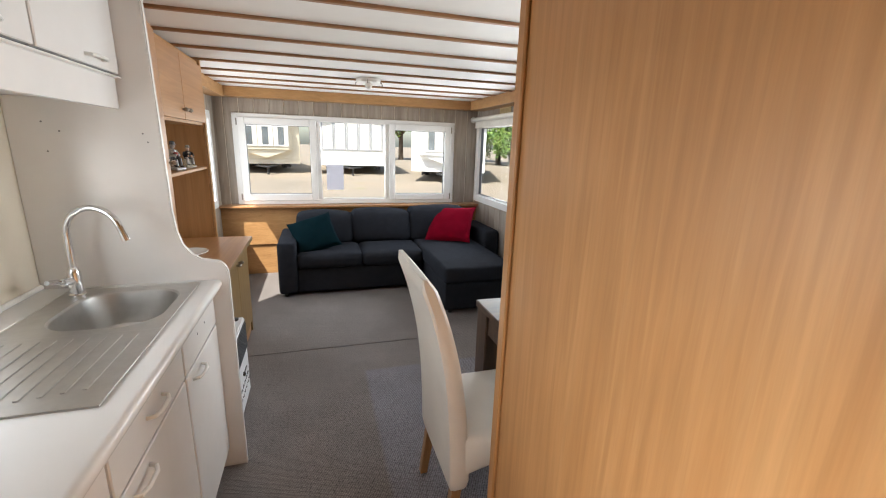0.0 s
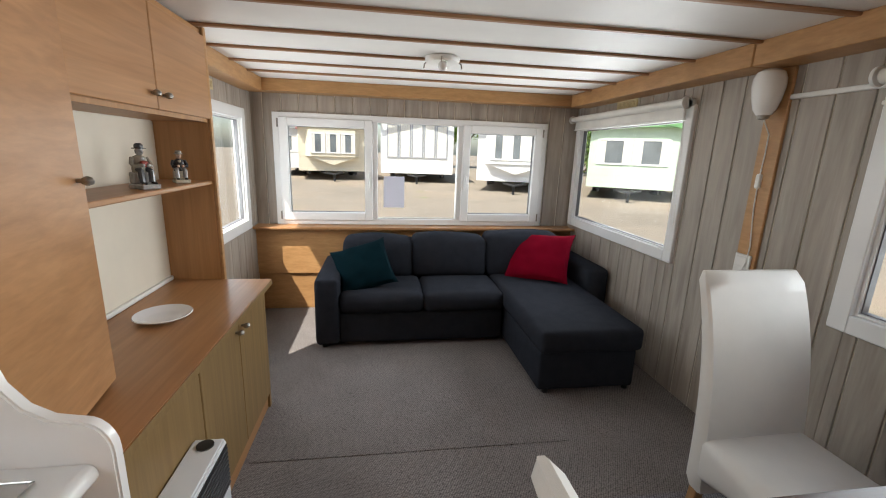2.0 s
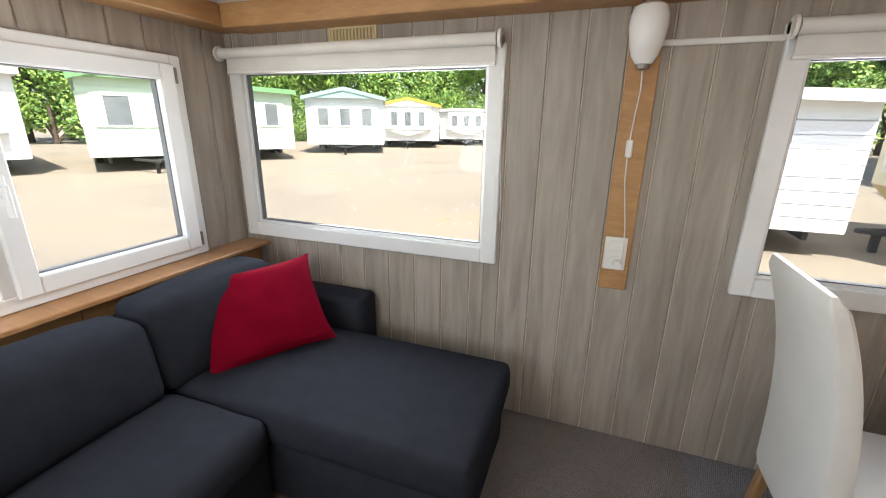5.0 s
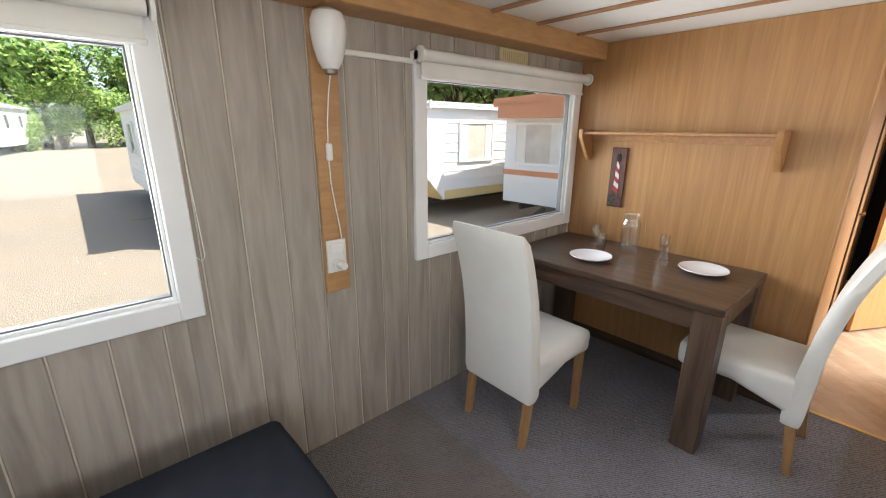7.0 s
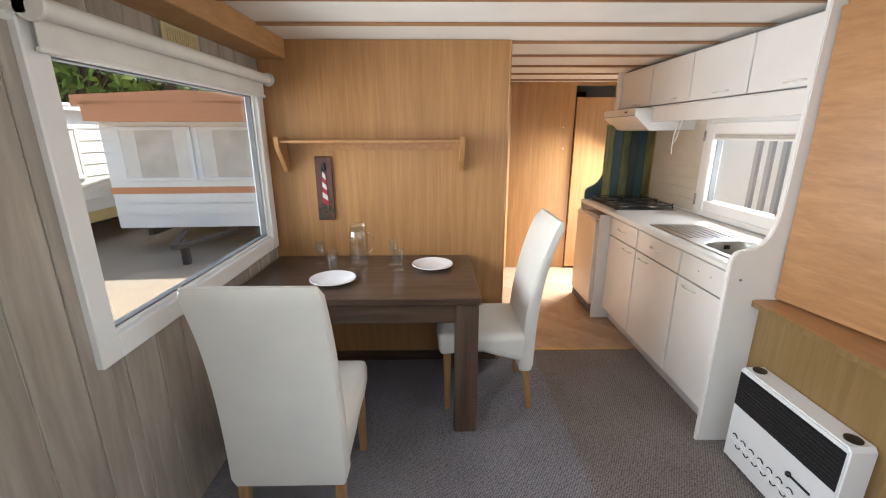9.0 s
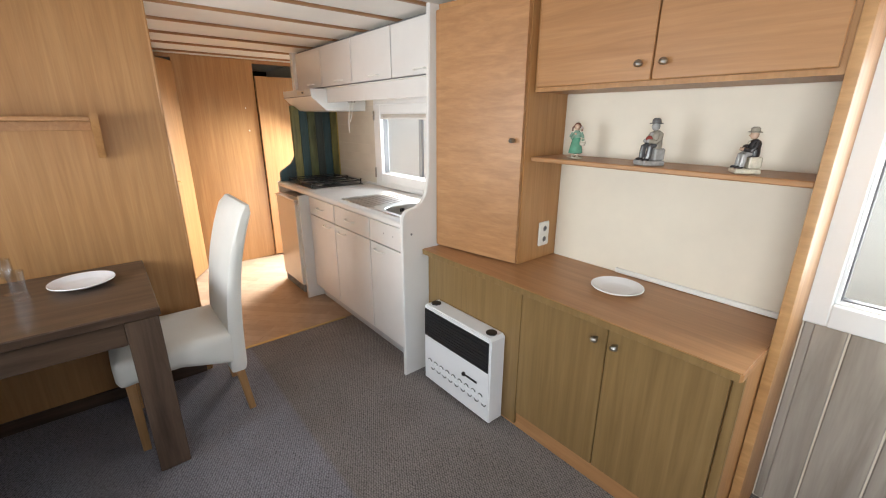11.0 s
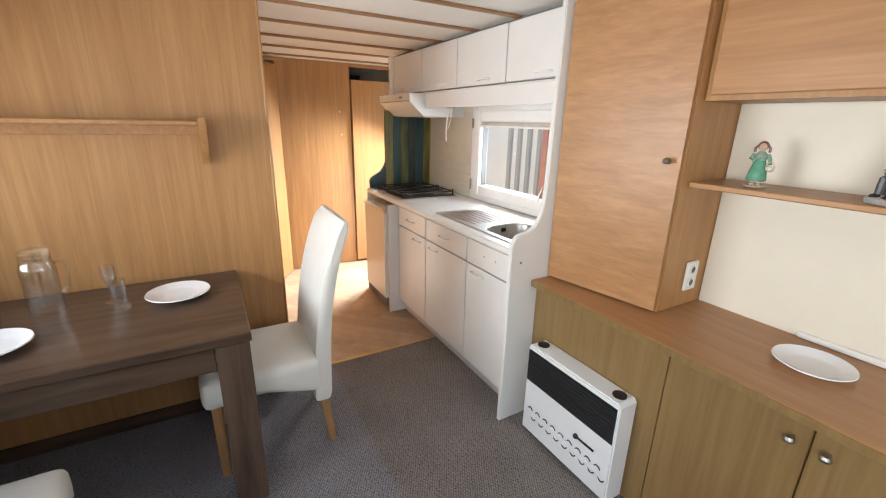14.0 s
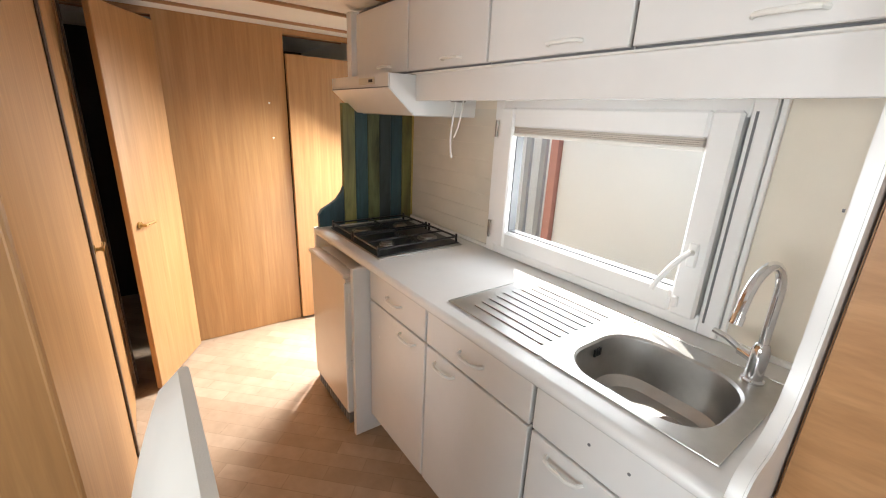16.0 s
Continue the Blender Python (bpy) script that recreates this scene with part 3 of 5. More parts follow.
cd = thing("cable_duct", "white cable trunking on the plank wall", "cable duct", (XR, 2.5, 1.75))
part("duct", boxed(XR - 0.014, XR, 2.335, 2.722, 1.752, 1.774, bev=0.003), WHITE_PLASTIC, cd)

# ceiling lamp with one bulb missing its shade
cl = thing("ceiling_lamp", "white round ceiling lamp base with bare bulb", "lamp", (0.57, 3.53, 1.95))
b = bmesh.new()
lathe(b, [(0.10, 0.0), (0.102, -0.012), (0.095, -0.028), (0.06, -0.038)], (0.57, 3.53, ZC - 0.003), 28)
part("base", b, WHITE_PLASTIC, cl)
b = bmesh.new()
tube(b, (0.56, 3.50, 1.965), (0.56, 3.46, 1.945), 0.016)
bmesh.ops.create_uvsphere(b, u_segments=16, v_segments=10, radius=0.028, matrix=Matrix.Translation((0.56, 3.435, 1.935)))
part("bulb", b, OPAL, cl)
for a in (20, 140, 260):
    b = bmesh.new()
    c, s = math.cos(radians(a)), math.sin(radians(a))
    sweep(b, [(0.57 + 0.095 * c, 3.53 + 0.095 * s, 1.985), (0.57 + 0.125 * c, 3.53 + 0.125 * s, 1.975), (0.57 + 0.13 * c, 3.53 + 0.13 * s, 1.95)], 0.004, 8)
    part("clip", b, PEWTER, cl)

# ---------------------------------------------------------------- window ledge box behind the sofa
ledge = thing("window_ledge", "beech boxed ledge under the front window", "ledge", (0.6, 4.77, 0), kind="structure")
part("top_board", boxed(XL, XR, 4.67, YE, 0.765, 0.788, bev=0.004), BEECH_H, ledge)
for i, (a, c) in enumerate(((XL, 0.10), (0.104, 1.10), (1.104, XR))):
    part("front_panel", boxed(a, c, 4.755, 4.775, 0.345, 0.764, bev=0.002), BEAM, ledge)
    part("base_panel", boxed(a, c, 4.775, 4.795, 0.0, 0.344, bev=0.002), BEAM, ledge)


# ---------------------------------------------------------------- sofa
def soft_box(x0, x1, y0, y1, z0, z1, r=0.04, puff=0.0):
    bm = bmesh.new()
    box(bm, x0, x1, y0, y1, z0, z1)
    bmesh.ops.subdivide_edges(bm, edges=bm.edges[:], cuts=7, use_grid_fill=True)
    cx, cy, cz = (x0 + x1) / 2, (y0 + y1) / 2, (z0 + z1) / 2
    hx, hy, hz = (x1 - x0) / 2, (y1 - y0) / 2, (z1 - z0) / 2
    def slide(t, h):
        """outer grid lines move into the rounding, the inner ones stay even"""
        i = round((t / h + 1) * 4)
        e = min(r, h * 0.9)
        return (-h, -h + 0.3 * e, -h + e, -(h - e) / 2, 0, (h - e) / 2, h - e, h - 0.3 * e, h)[i]

    for v in bm.verts:
        p = v.co - Vector((cx, cy, cz))
        p = Vector((slide(p.x, hx), slide(p.y, hy), slide(p.z, hz)))
        v.co = Vector((cx, cy, cz)) + p
        q = Vector([max(-h + r, min(h - r, t)) for t, h in zip(p, (hx, hy, hz))])
        d = p - q
        if d.length > 1e-6:
            v.co = Vector((cx, cy, cz)) + q + d.normalized() * r
        u, w, t = p.x / hx, p.y / hy, p.z / hz
        f = (1 - u * u) * (1 - w * w) if abs(t) > 0.99 else ((1 - u * u) * (1 - t * t) if abs(w) > 0.99 else (1 - w * w) * (1 - t * t))
        n = Vector((u if abs(u) > 0.99 else 0, w if abs(w) > 0.99 else 0, t if abs(t) > 0.99 else 0))
        v.co += n * puff * max(0, f) + Vector((1, 1, 1)) * 0.003 * noise.noise(v.co * 7)
    return bm


sofa = thing("corner_sofa", "charcoal fabric corner sofa with chaise under the window", "sofa", (0.9, 4.1, 0))
part("arm", soft_box(-0.262, -0.09, 3.90, 4.66, 0.03, 0.545, 0.035, 0.006), SOFA, sofa)
part("arm", soft_box(1.86, 2.045, 3.95, 4.66, 0.03, 0.59, 0.035, 0.006), SOFA, sofa)
part("base", soft_box(-0.09, 1.17, 3.94, 4.62, 0.03, 0.27, 0.02), SOFA, sofa)
part("seat", soft_box(-0.09, 0.54, 3.915, 4.44, 0.265, 0.422, 0.05, 0.014), SOFA, sofa)
part("seat", soft_box(0.54, 1.172, 3.915, 4.44, 0.265, 0.422, 0.05, 0.014), SOFA, sofa)
part("chaise_base", soft_box(1.185, 1.83, 3.18, 4.62, 0.03, 0.29, 0.02), SOFA, sofa)
part("chaise_seat", soft_box(1.172, 1.855, 3.155, 4.44, 0.285, 0.435, 0.035, 0.012), SOFA, sofa)
part("back_frame", soft_box(-0.10, 1.87, 4.50, 4.665, 0.03, 0.715, 0.03), SOFA, sofa)
for a, c, zt in ((-0.09, 0.482, 0.745), (0.486, 1.128, 0.755), (1.133, 1.80, 0.79)):
    bm = soft_box(a, c, 4.36, 4.58, 0.42, zt, 0.045, 0.018)
    for v in bm.verts:
        k = (v.co.z - 0.42) / (zt - 0.42)
        v.co.y += (v.co.z - 0.42) * 0.16
        v.co.z += 0.014 * k * noise.noise(Vector((v.co.x * 3.1, 0.7, a * 5))) - 0.006 * k * (abs(2 * (v.co.x - a) / (c - a) - 1) ** 6)
    part("back_cushion", bm, SOFA, sofa)
for x, y in ((-0.2, 3.96), (1.25, 3.22), (1.8, 3.22), (2.0, 4.0), (-0.2, 4.6), (1.95, 4.6)):
    b = bmesh.new()
    tube(b, (x, y, 0), (x, y, 0.035), 0.02, 12)
    part("foot", b, BLACK, sofa)


def pillow(name, w, h, d, mat, m, label):
    bm = bmesh.new()
    n = 18
    g = {}
    for s in (1, -1):
        for i in range(n + 1):
            for j in range(n + 1):
                u, v = 2 * i / n - 1, 2 * j / n - 1
                edge = i in (0, n) or j in (0, n)
                if s < 0 and edge:
                    g[s, i, j] = g[1, i, j]
                    continue
                pinch = 1 - 0.09 * (1 - abs(u) ** 3) * abs(v) ** 3 - 0.0
                pinch2 = 1 - 0.09 * (1 - abs(v) ** 3) * abs(u) ** 3
                t = ((1 - u * u) * (1 - v * v)) ** 0.42
                wr = 0.012 * noise.noise(Vector((u * 2.2, v * 2.2, s))) * t
                g[s, i, j] = bm.verts.new((u * w / 2 * pinch2, s * (d / 2 * t + wr), v * h / 2 * pinch))
    for s in (1, -1):
        for i in range(n):
            for j in range(n):
                q = (g[s, i, j], g[s, i + 1, j], g[s, i + 1, j + 1], g[s, i, j + 1])
                bm.faces.new(q if s < 0 else q[::-1])
    ob = solid(name, bm, mat, label, "cushion", "sofa cushions")
    ob.matrix_basis = m
    return ob


pillow("cushion", 0.45, 0.42, 0.15, TEAL, pose(0.08, 4.17, 0.565, -42, -16, 6), "dark teal square cushion leaning on the sofa")
pillow("cushion", 0.56, 0.47, 0.16, RED, pose(1.57, 4.29, 0.61, -40, -5, -37), "crimson square cushion leaning on the sofa")


# ---------------------------------------------------------------- dining corner
def dining_chair():
    c = thing("dining_chair", "cream leather high-backed dining chair with oak legs", "chair", group="dining chairs")
    # local: faces -y
    def leg(x, y, top, dx, dy):
        bm = bmesh.new()
        box(bm, -0.02, 0.02, -0.02, 0.02, 0, top, bev=0.003)
        for v in bm.verts:
            k = 1 - v.co.z / top
            v.co.x, v.co.y = v.co.x * (1 - 0.2 * k) + x + dx * k, v.co.y * (1 - 0.2 * k) + y + dy * k
        part("leg", bm, LEG_WOOD, c)
    leg(-0.18, 0.19, 0.32, 0, 0.04)
    leg(0.18, 0.19, 0.32, 0, 0.04)
    leg(-0.18, -0.23, 0.38, 0, 0)
    leg(0.18, -0.23, 0.38, 0, 0)
    bm = soft_box(-0.215, 0.215, -0.275, 0.20, 0.345, 0.475, 0.03, 0.012)
    for v in bm.verts:
        if v.co.z < 0.38:
            v.co.z -= 0.05 * max(0, min(1, (v.co.y - -0.1) / 0.3)) - 0.025 * max(0, 1 - abs(v.co.y + 0.05) / 0.2)
    part("seat", bm, LEATHER, c)
    # curved backrest
    bm = bmesh.new()
    nz, nx = 22, 6
    rows = []
    for i in range(nz + 1):
        t = i / nz
        z = 0.245 + t * 0.825
        off = 0.175 + 0.035 * t + 0.15 * t ** 2.2 + 0.02 * math.cos(t * math.pi)
        th = 0.075 * (1 - 0.35 * t) * (1 if i < nz else 0.6)
        hw = 0.215 - 0.006 * t
        ring = []
        prof = [(-1, -0.3), (-0.965, -0.5), (-0.5, -0.53), (0, -0.54), (0.5, -0.53), (0.965, -0.5), (1, -0.3), (1, 0.3), (0.965, 0.5), (0.5, 0.51), (0, 0.51), (-0.5, 0.51), (-0.965, 0.5), (-1, 0.3)]
        inset = 0.012 if i in (0, nz) else 0.0
        for u, w in prof:
            ring.append(bm.verts.new((u * (hw - inset), off + w * (th - inset), z)))
        rows.append(ring)
    for p, q in zip(rows, rows[1:]):
        for k in range(len(p)):
            bm.faces.new((p[k], p[(k + 1) % len(p)], q[(k + 1) % len(p)], q[k]))
    bm.faces.new(rows[0][::-1])
    bm.faces.new(rows[-1])
    part("backrest", bm, LEATHER, c)
    return c


chair = dining_chair()
chair.matrix_basis = pose(1.605, 1.965, 0)
copy_thing(chair, pose(0.775, 1.245, 0, 0, 0, 90))

table = thing("dining_table", "dark oak dining table against the partition", "table", (1.46, 1.27, 0))
part("tabletop", boxed(0.852, 2.050, 0.915, 1.635, 0.715, 0.75, bev=0.004), DARK_OAK, table)
for x, y in ((0.860, 1.515), (0.860, 0.92), (1.932, 1.515), (1.932, 0.92)):
    part("leg", boxed(x, x + 0.112, y, y + 0.112, 0, 0.714, bev=0.004), grainy("dark_oak_leg", (0.05, 0.029, 0.019), (0.09, 0.056, 0.037), (0.135, 0.087, 0.058), (26, 26, 2.2), 0.4, 0.25) if "dark_oak_leg" not in bpy.data.materials else bpy.data.materials["dark_oak_leg"], table)
for a in ((0.973, 1.931, 1.59, 1.615, 0.615, 0.714), (0.973, 1.931, 0.935, 0.96, 0.615, 0.714), (0.87, 0.895, 1.033, 1.514, 0.615, 0.714), (1.99, 2.02, 1.033, 1.514, 0.615, 0.714)):
    part("apron", boxed(*a, bev=0.002), DARK_OAK, table)


def plate(x, y, z, r, label):
    b = bmesh.new()
    lathe(b, [(r * 0.55, 0.0), (r * 0.62, 0.003), (r * 0.97, 0.019), (r, 0.022), (r * 0.985, 0.025), (r * 0.66, 0.010), (r * 0.58, 0.007), (0.002, 0.007)], (x, y, z + 0.001), 40)
    return solid("plate", b, PORCELAIN, label, "plate", "plates")


plate(1.60, 1.40, 0.75, 0.118, "white porcelain plate on the dark dining table")
plate(1.085, 1.165, 0.75, 0.118, "white porcelain plate on the dark dining table")
plate(-0.655, 2.70, 0.766, 0.105, "white porcelain plate on the sideboard")


def tumbler(name, x, y, prof, label, cat):
    b = bmesh.new()
    lathe(b, prof, (x, y, 0.751), 24)
    ob = solid(name, b, TUMBLER, label, cat, "glassware")
    ob.visible_shadow = False
    return ob


tumbler("wine_glass", 1.745, 1.09, [(0.030, 0), (0.030, 0.003), (0.005, 0.008), (0.004, 0.05), (0.018, 0.07), (0.027, 0.10), (0.026, 0.135), (0.024, 0.135), (0.025, 0.10), (0.015, 0.072), (0.001, 0.066)], "small clear stemmed glass on the table", "glass")
tumbler("wine_glass", 1.312, 1.115, [(0.030, 0), (0.030, 0.003), (0.005, 0.008), (0.004, 0.06), (0.018, 0.08), (0.026, 0.11), (0.025, 0.155), (0.023, 0.155), (0.024, 0.11), (0.015, 0.082), (0.001, 0.076)], "small clear stemmed glass on the table", "glass")
tumbler("beer_glass", 1.275, 1.205, [(0.028, 0), (0.029, 0.006), (0.022, 0.03), (0.024, 0.06), (0.029, 0.12), (0.0275, 0.12), (0.022, 0.06), (0.020, 0.032), (0.001, 0.028)], "clear waisted beer glass on the table", "glass")
tumbler("tumbler", 1.646, 1.195, [(0.024, 0), (0.026, 0.004), (0.034, 0.105), (0.0325, 0.105), (0.024, 0.012), (0.001, 0.012)], "clear plain drinking glass on the table", "glass")
jug = thing("glass_jug", "clear glass water jug with lid", "jug", (1.51, 1.12, 0.75))
b = bmesh.new()
lathe(b, [(0.050, 0), (0.054, 0.006), (0.054, 0.175), (0.050, 0.195), (0.045, 0.205), (0.047, 0.225), (0.045, 0.225), (0.043, 0.205), (0.048, 0.192), (0.051, 0.172), (0.051, 0.014), (0.001, 0.014)], (1.51, 1.12, 0.751), 32)
part("body", b, TUMBLER, jug).visible_shadow = False
b = bmesh.new()
lathe(b, [(0.043, 0.226), (0.045, 0.232), (0.045, 0.245), (0.03, 0.252)], (1.51, 1.12, 0.751), 28)
part("lid", b, TUMBLER, jug).visible_shadow = False
b = bmesh.new()
sweep(b, [(1.462, 1.12, 0.945), (1.43, 1.12, 0.945), (1.425, 1.12, 0.92), (1.432, 1.12, 0.85), (1.46, 1.12, 0.82)], 0.006, 8)
part("handle", b, TUMBLER, jug).visible_shadow = False

shelf = thing("wall_shelf", "narrow beech wall shelf with two brackets", "shelf", (1.42, 0.96, 1.4))
part("board", boxed(0.925, 1.935, 0.902, 1.035, 1.442, 1.460, bev=0.003), BEECH_H, shelf)
part("back_rail", boxed(0.925, 1.935, 0.902, 0.918, 1.400, 1.441, bev=0.002), BEECH_H, shelf)
for x0, x1 in ((0.895, 0.925), (1.935, 1.962)):
    b = bmesh.new()
    slab(b, [(0.902, 1.475), (1.05, 1.475), (1.05, 1.43), (1.03, 1.40), (0.985, 1.34), (0.935, 1.275), (0.902, 1.275)], "x", x0, x1, 0.003)
    part("bracket", b, BEECH, shelf)
pic = thing("lighthouse_picture", "dark wooden plaque with red striped lighthouse", "picture", (1.735, 0.905, 1.0))
part("board", boxed(1.685, 1.786, 0.901, 0.914, 0.98, 1.362, bev=0.003), plain("plaque_brown", (0.10, 0.035, 0.025), 0.6, vary=0.3, scale=30), pic)
redm, whm = plain("lighthouse_red", (0.33, 0.02, 0.03), 0.6), plain("lighthouse_white", (0.62, 0.58, 0.55), 0.6)
for i in range(6):
    z0, z1 = 1.08 + i * 0.031, 1.08 + (i + 1) * 0.031
    w0, w1 = 0.018 - i * 0.0016, 0.018 - (i + 1) * 0.0016
    b = slab(bmesh.new(), [(1.735 - w0, z0 - 0.012), (1.735 + w0, z0 + 0.012), (1.735 + w1, z1 + 0.012), (1.735 - w1, z1 - 0.012)], "y", 0.9145, 0.917)
    part("stripe", b, redm if i % 2 == 0 else whm, pic)
b = boxed(1.722, 1.748, 0.914, 0.918, 1.275, 1.305)
box(b, 1.727, 1.743, 0.914, 0.918, 1.305, 1.325)
part("lantern", b, BLACK, pic)
b = bmesh.new()
for i in range(40):
    x, z = 1.69 + 0.09 * random.random(), 0.99 + 0.075 * random.random() ** 1.5
    bmesh.ops.create_icosphere(b, subdivisions=1, radius=0.004 + 0.005 * random.random(), matrix=Matrix.Translation((x, 0.915, z)) @ Matrix.Diagonal((1, 0.4, 1, 1)))
part("painted_grass", b, plain("dune_green", (0.035, 0.05, 0.03), 0.7, vary=0.5, scale=80), pic)

# ---------------------------------------------------------------- sideboard wall
side_b = thing("sideboard", "beech sideboard base with two doors", "cabinet", (-0.64, 2.5, 0))
part("body", boxed(XL, -0.432, 1.712, 3.238, 0.085, 0.734), BEECH, side_b)
part("plinth", boxed(XL, -0.425, 1.712, 3.23, 0.0, 0.084), BEECH_H, side_b)
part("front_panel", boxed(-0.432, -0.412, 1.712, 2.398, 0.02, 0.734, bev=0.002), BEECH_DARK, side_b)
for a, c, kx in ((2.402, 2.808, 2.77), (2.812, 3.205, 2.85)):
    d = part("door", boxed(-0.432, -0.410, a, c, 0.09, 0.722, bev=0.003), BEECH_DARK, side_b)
    b = bmesh.new()
    tube(b, (-0.41, kx, 0.665), (-0.392, kx, 0.665), 0.006)
    lathe(b, [(0.004, -0.012), (0.013, -0.008), (0.015, 0), (0.011, 0.008), (0.003, 0.012)], (-0.388, kx, 0.665), 14)
    part("knob", b, PEWTER, d, "pewter knob")
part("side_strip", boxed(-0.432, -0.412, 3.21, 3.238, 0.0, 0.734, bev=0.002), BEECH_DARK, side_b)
wt = thing("counter", "beech counter board lying on the sideboard", "counter", (-0.63, 2.47, 0.75))
b = bmesh.new()
slab(b, [(XL, 1.712), (-0.375, 1.712), (-0.368, 1.72), (-0.368, 3.232), (-0.374, 3.24), (XL, 3.24)], "z", 0.736, 0.766, 0.004)
part("top", b, BEECH_H, wt)
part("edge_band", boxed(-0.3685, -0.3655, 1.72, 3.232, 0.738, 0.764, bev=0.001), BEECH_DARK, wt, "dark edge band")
bp = thing("back_board", "cream wall board behind the shelf", "wall panel", (XL, 2.7, 1.2), kind="structure")
part("board", boxed(XL + 0.001, XL + 0.010, 2.225, 3.238, 0.767, 1.565), CREAM, bp)
part("cable_duct", boxed(XL + 0.010, XL + 0.024, 2.58, 3.236, 0.768, 0.79, bev=0.003), WHITE_PLASTIC, bp)
tp = thing("end_panel", "tall beech end panel of cupboard wall", "panel", (-0.76, 3.255, 0))
part("board", boxed(XL, -0.622, 3.242, 3.268, 0, ZC - 0.002, bev=0.002), BEECH, tp)
part("edge_band", boxed(-0.6215, -0.606, 3.240, 3.270, 0, ZC - 0.002, bev=0.006, seg=2), BEAM, tp, "rounded pale beech edging")

tall = thing("tall_cupboard", "tall beech cupboard with one door", "cabinet", (-0.72, 1.97, 0.77))
# its front runs aslant from the deep kitchen panel to the shallower hanging cupboard
part("body", slab(bmesh.new(), [(XL, 1.712), (-0.492, 1.712), (-0.585, 2.222), (XL, 2.222)], "z", 0.768, 1.985), BEECH, tall)
d = part("door", slab(bmesh.new(), [(-0.490, 1.714), (-0.468, 1.718), (-0.560, 2.220), (-0.582, 2.216)], "z", 0.775, 1.955, 0.003), BEECH_H, tall)
b = bmesh.new()
lathe(b, [(0.004, -0.012), (0.013, -0.008), (0.015, 0), (0.011, 0.008), (0.003, 0.012)], (-0.530, 2.186, 1.362), 14)
tube(b, (-0.554, 2.182, 1.362), (-0.532, 2.186, 1.362), 0.006)
part("knob", b, PEWTER, d, "pewter knob")
so = thing("wall_socket", "white double socket on cupboard side", "socket", (-0.74, 2.23, 0.9))
part("plate", boxed(-0.80, -0.72, 2.223, 2.234, 0.835, 0.96, bev=0.005), WHITE_PLASTIC, so)
for z in (0.87, 0.925):
    b = bmesh.new()
    lathe(b, [(0.021, 0), (0.021, 0.004), (0.016, 0.004), (0.014, 0.001)], (0, 0, 0), 18)
    for v in b.verts:
        v.co = Vector((-0.76 + v.co.x, 2.234 + v.co.z, z + v.co.y))
    outlet = part("outlet", b, WHITE_PLASTIC, so)
    # flat grey disc, its colour standing in for shade inside the outlet
    part("recess", tube(bmesh.new(), (-0.76, 2.2335, z), (-0.76, 2.2352, z), 0.0145, 18), RUBBER, outlet, "grey disc coloured like recess shade")
    for dx in (-0.0075, 0.0075):
        part("pin_hole", tube(bmesh.new(), (-0.76 + dx, 2.235, z), (-0.76 + dx, 2.2358, z), 0.003, 8), BLACK, outlet)

hang = thing("hanging_cupboard", "beech hanging cupboard with two doors", "cabinet", (-0.74, 2.73, 1.57))
part("body", boxed(XL, -0.622, 2.226, 3.240, 1.568, 1.985), BEECH, hang)
for a, c, kx in ((2.25, 2.738, 2.70), (2.744, 3.225, 2.785)):
    d = part("door", boxed(-0.621, -0.600, a, c, 1.585, 1.955, bev=0.003), BEECH_H, hang)
    b = bmesh.new()
    lathe(b, [(0.004, -0.012), (0.013, -0.008), (0.015, 0), (0.011, 0.008), (0.003, 0.012)], (-0.58, kx, 1.64), 14)
    tube(b, (-0.60, kx, 1.64), (-0.58, kx, 1.64), 0.006)
    part("knob", b, PEWTER, d, "pewter knob")
ob = thing("open_shelf", "beech shelf board holding figurines", "shelf", (-0.75, 2.73, 1.28))
part("board", boxed(XL + 0.01, -0.625, 2.224, 3.240, 1.268, 1.288, bev=0.004), BEECH_H, ob)


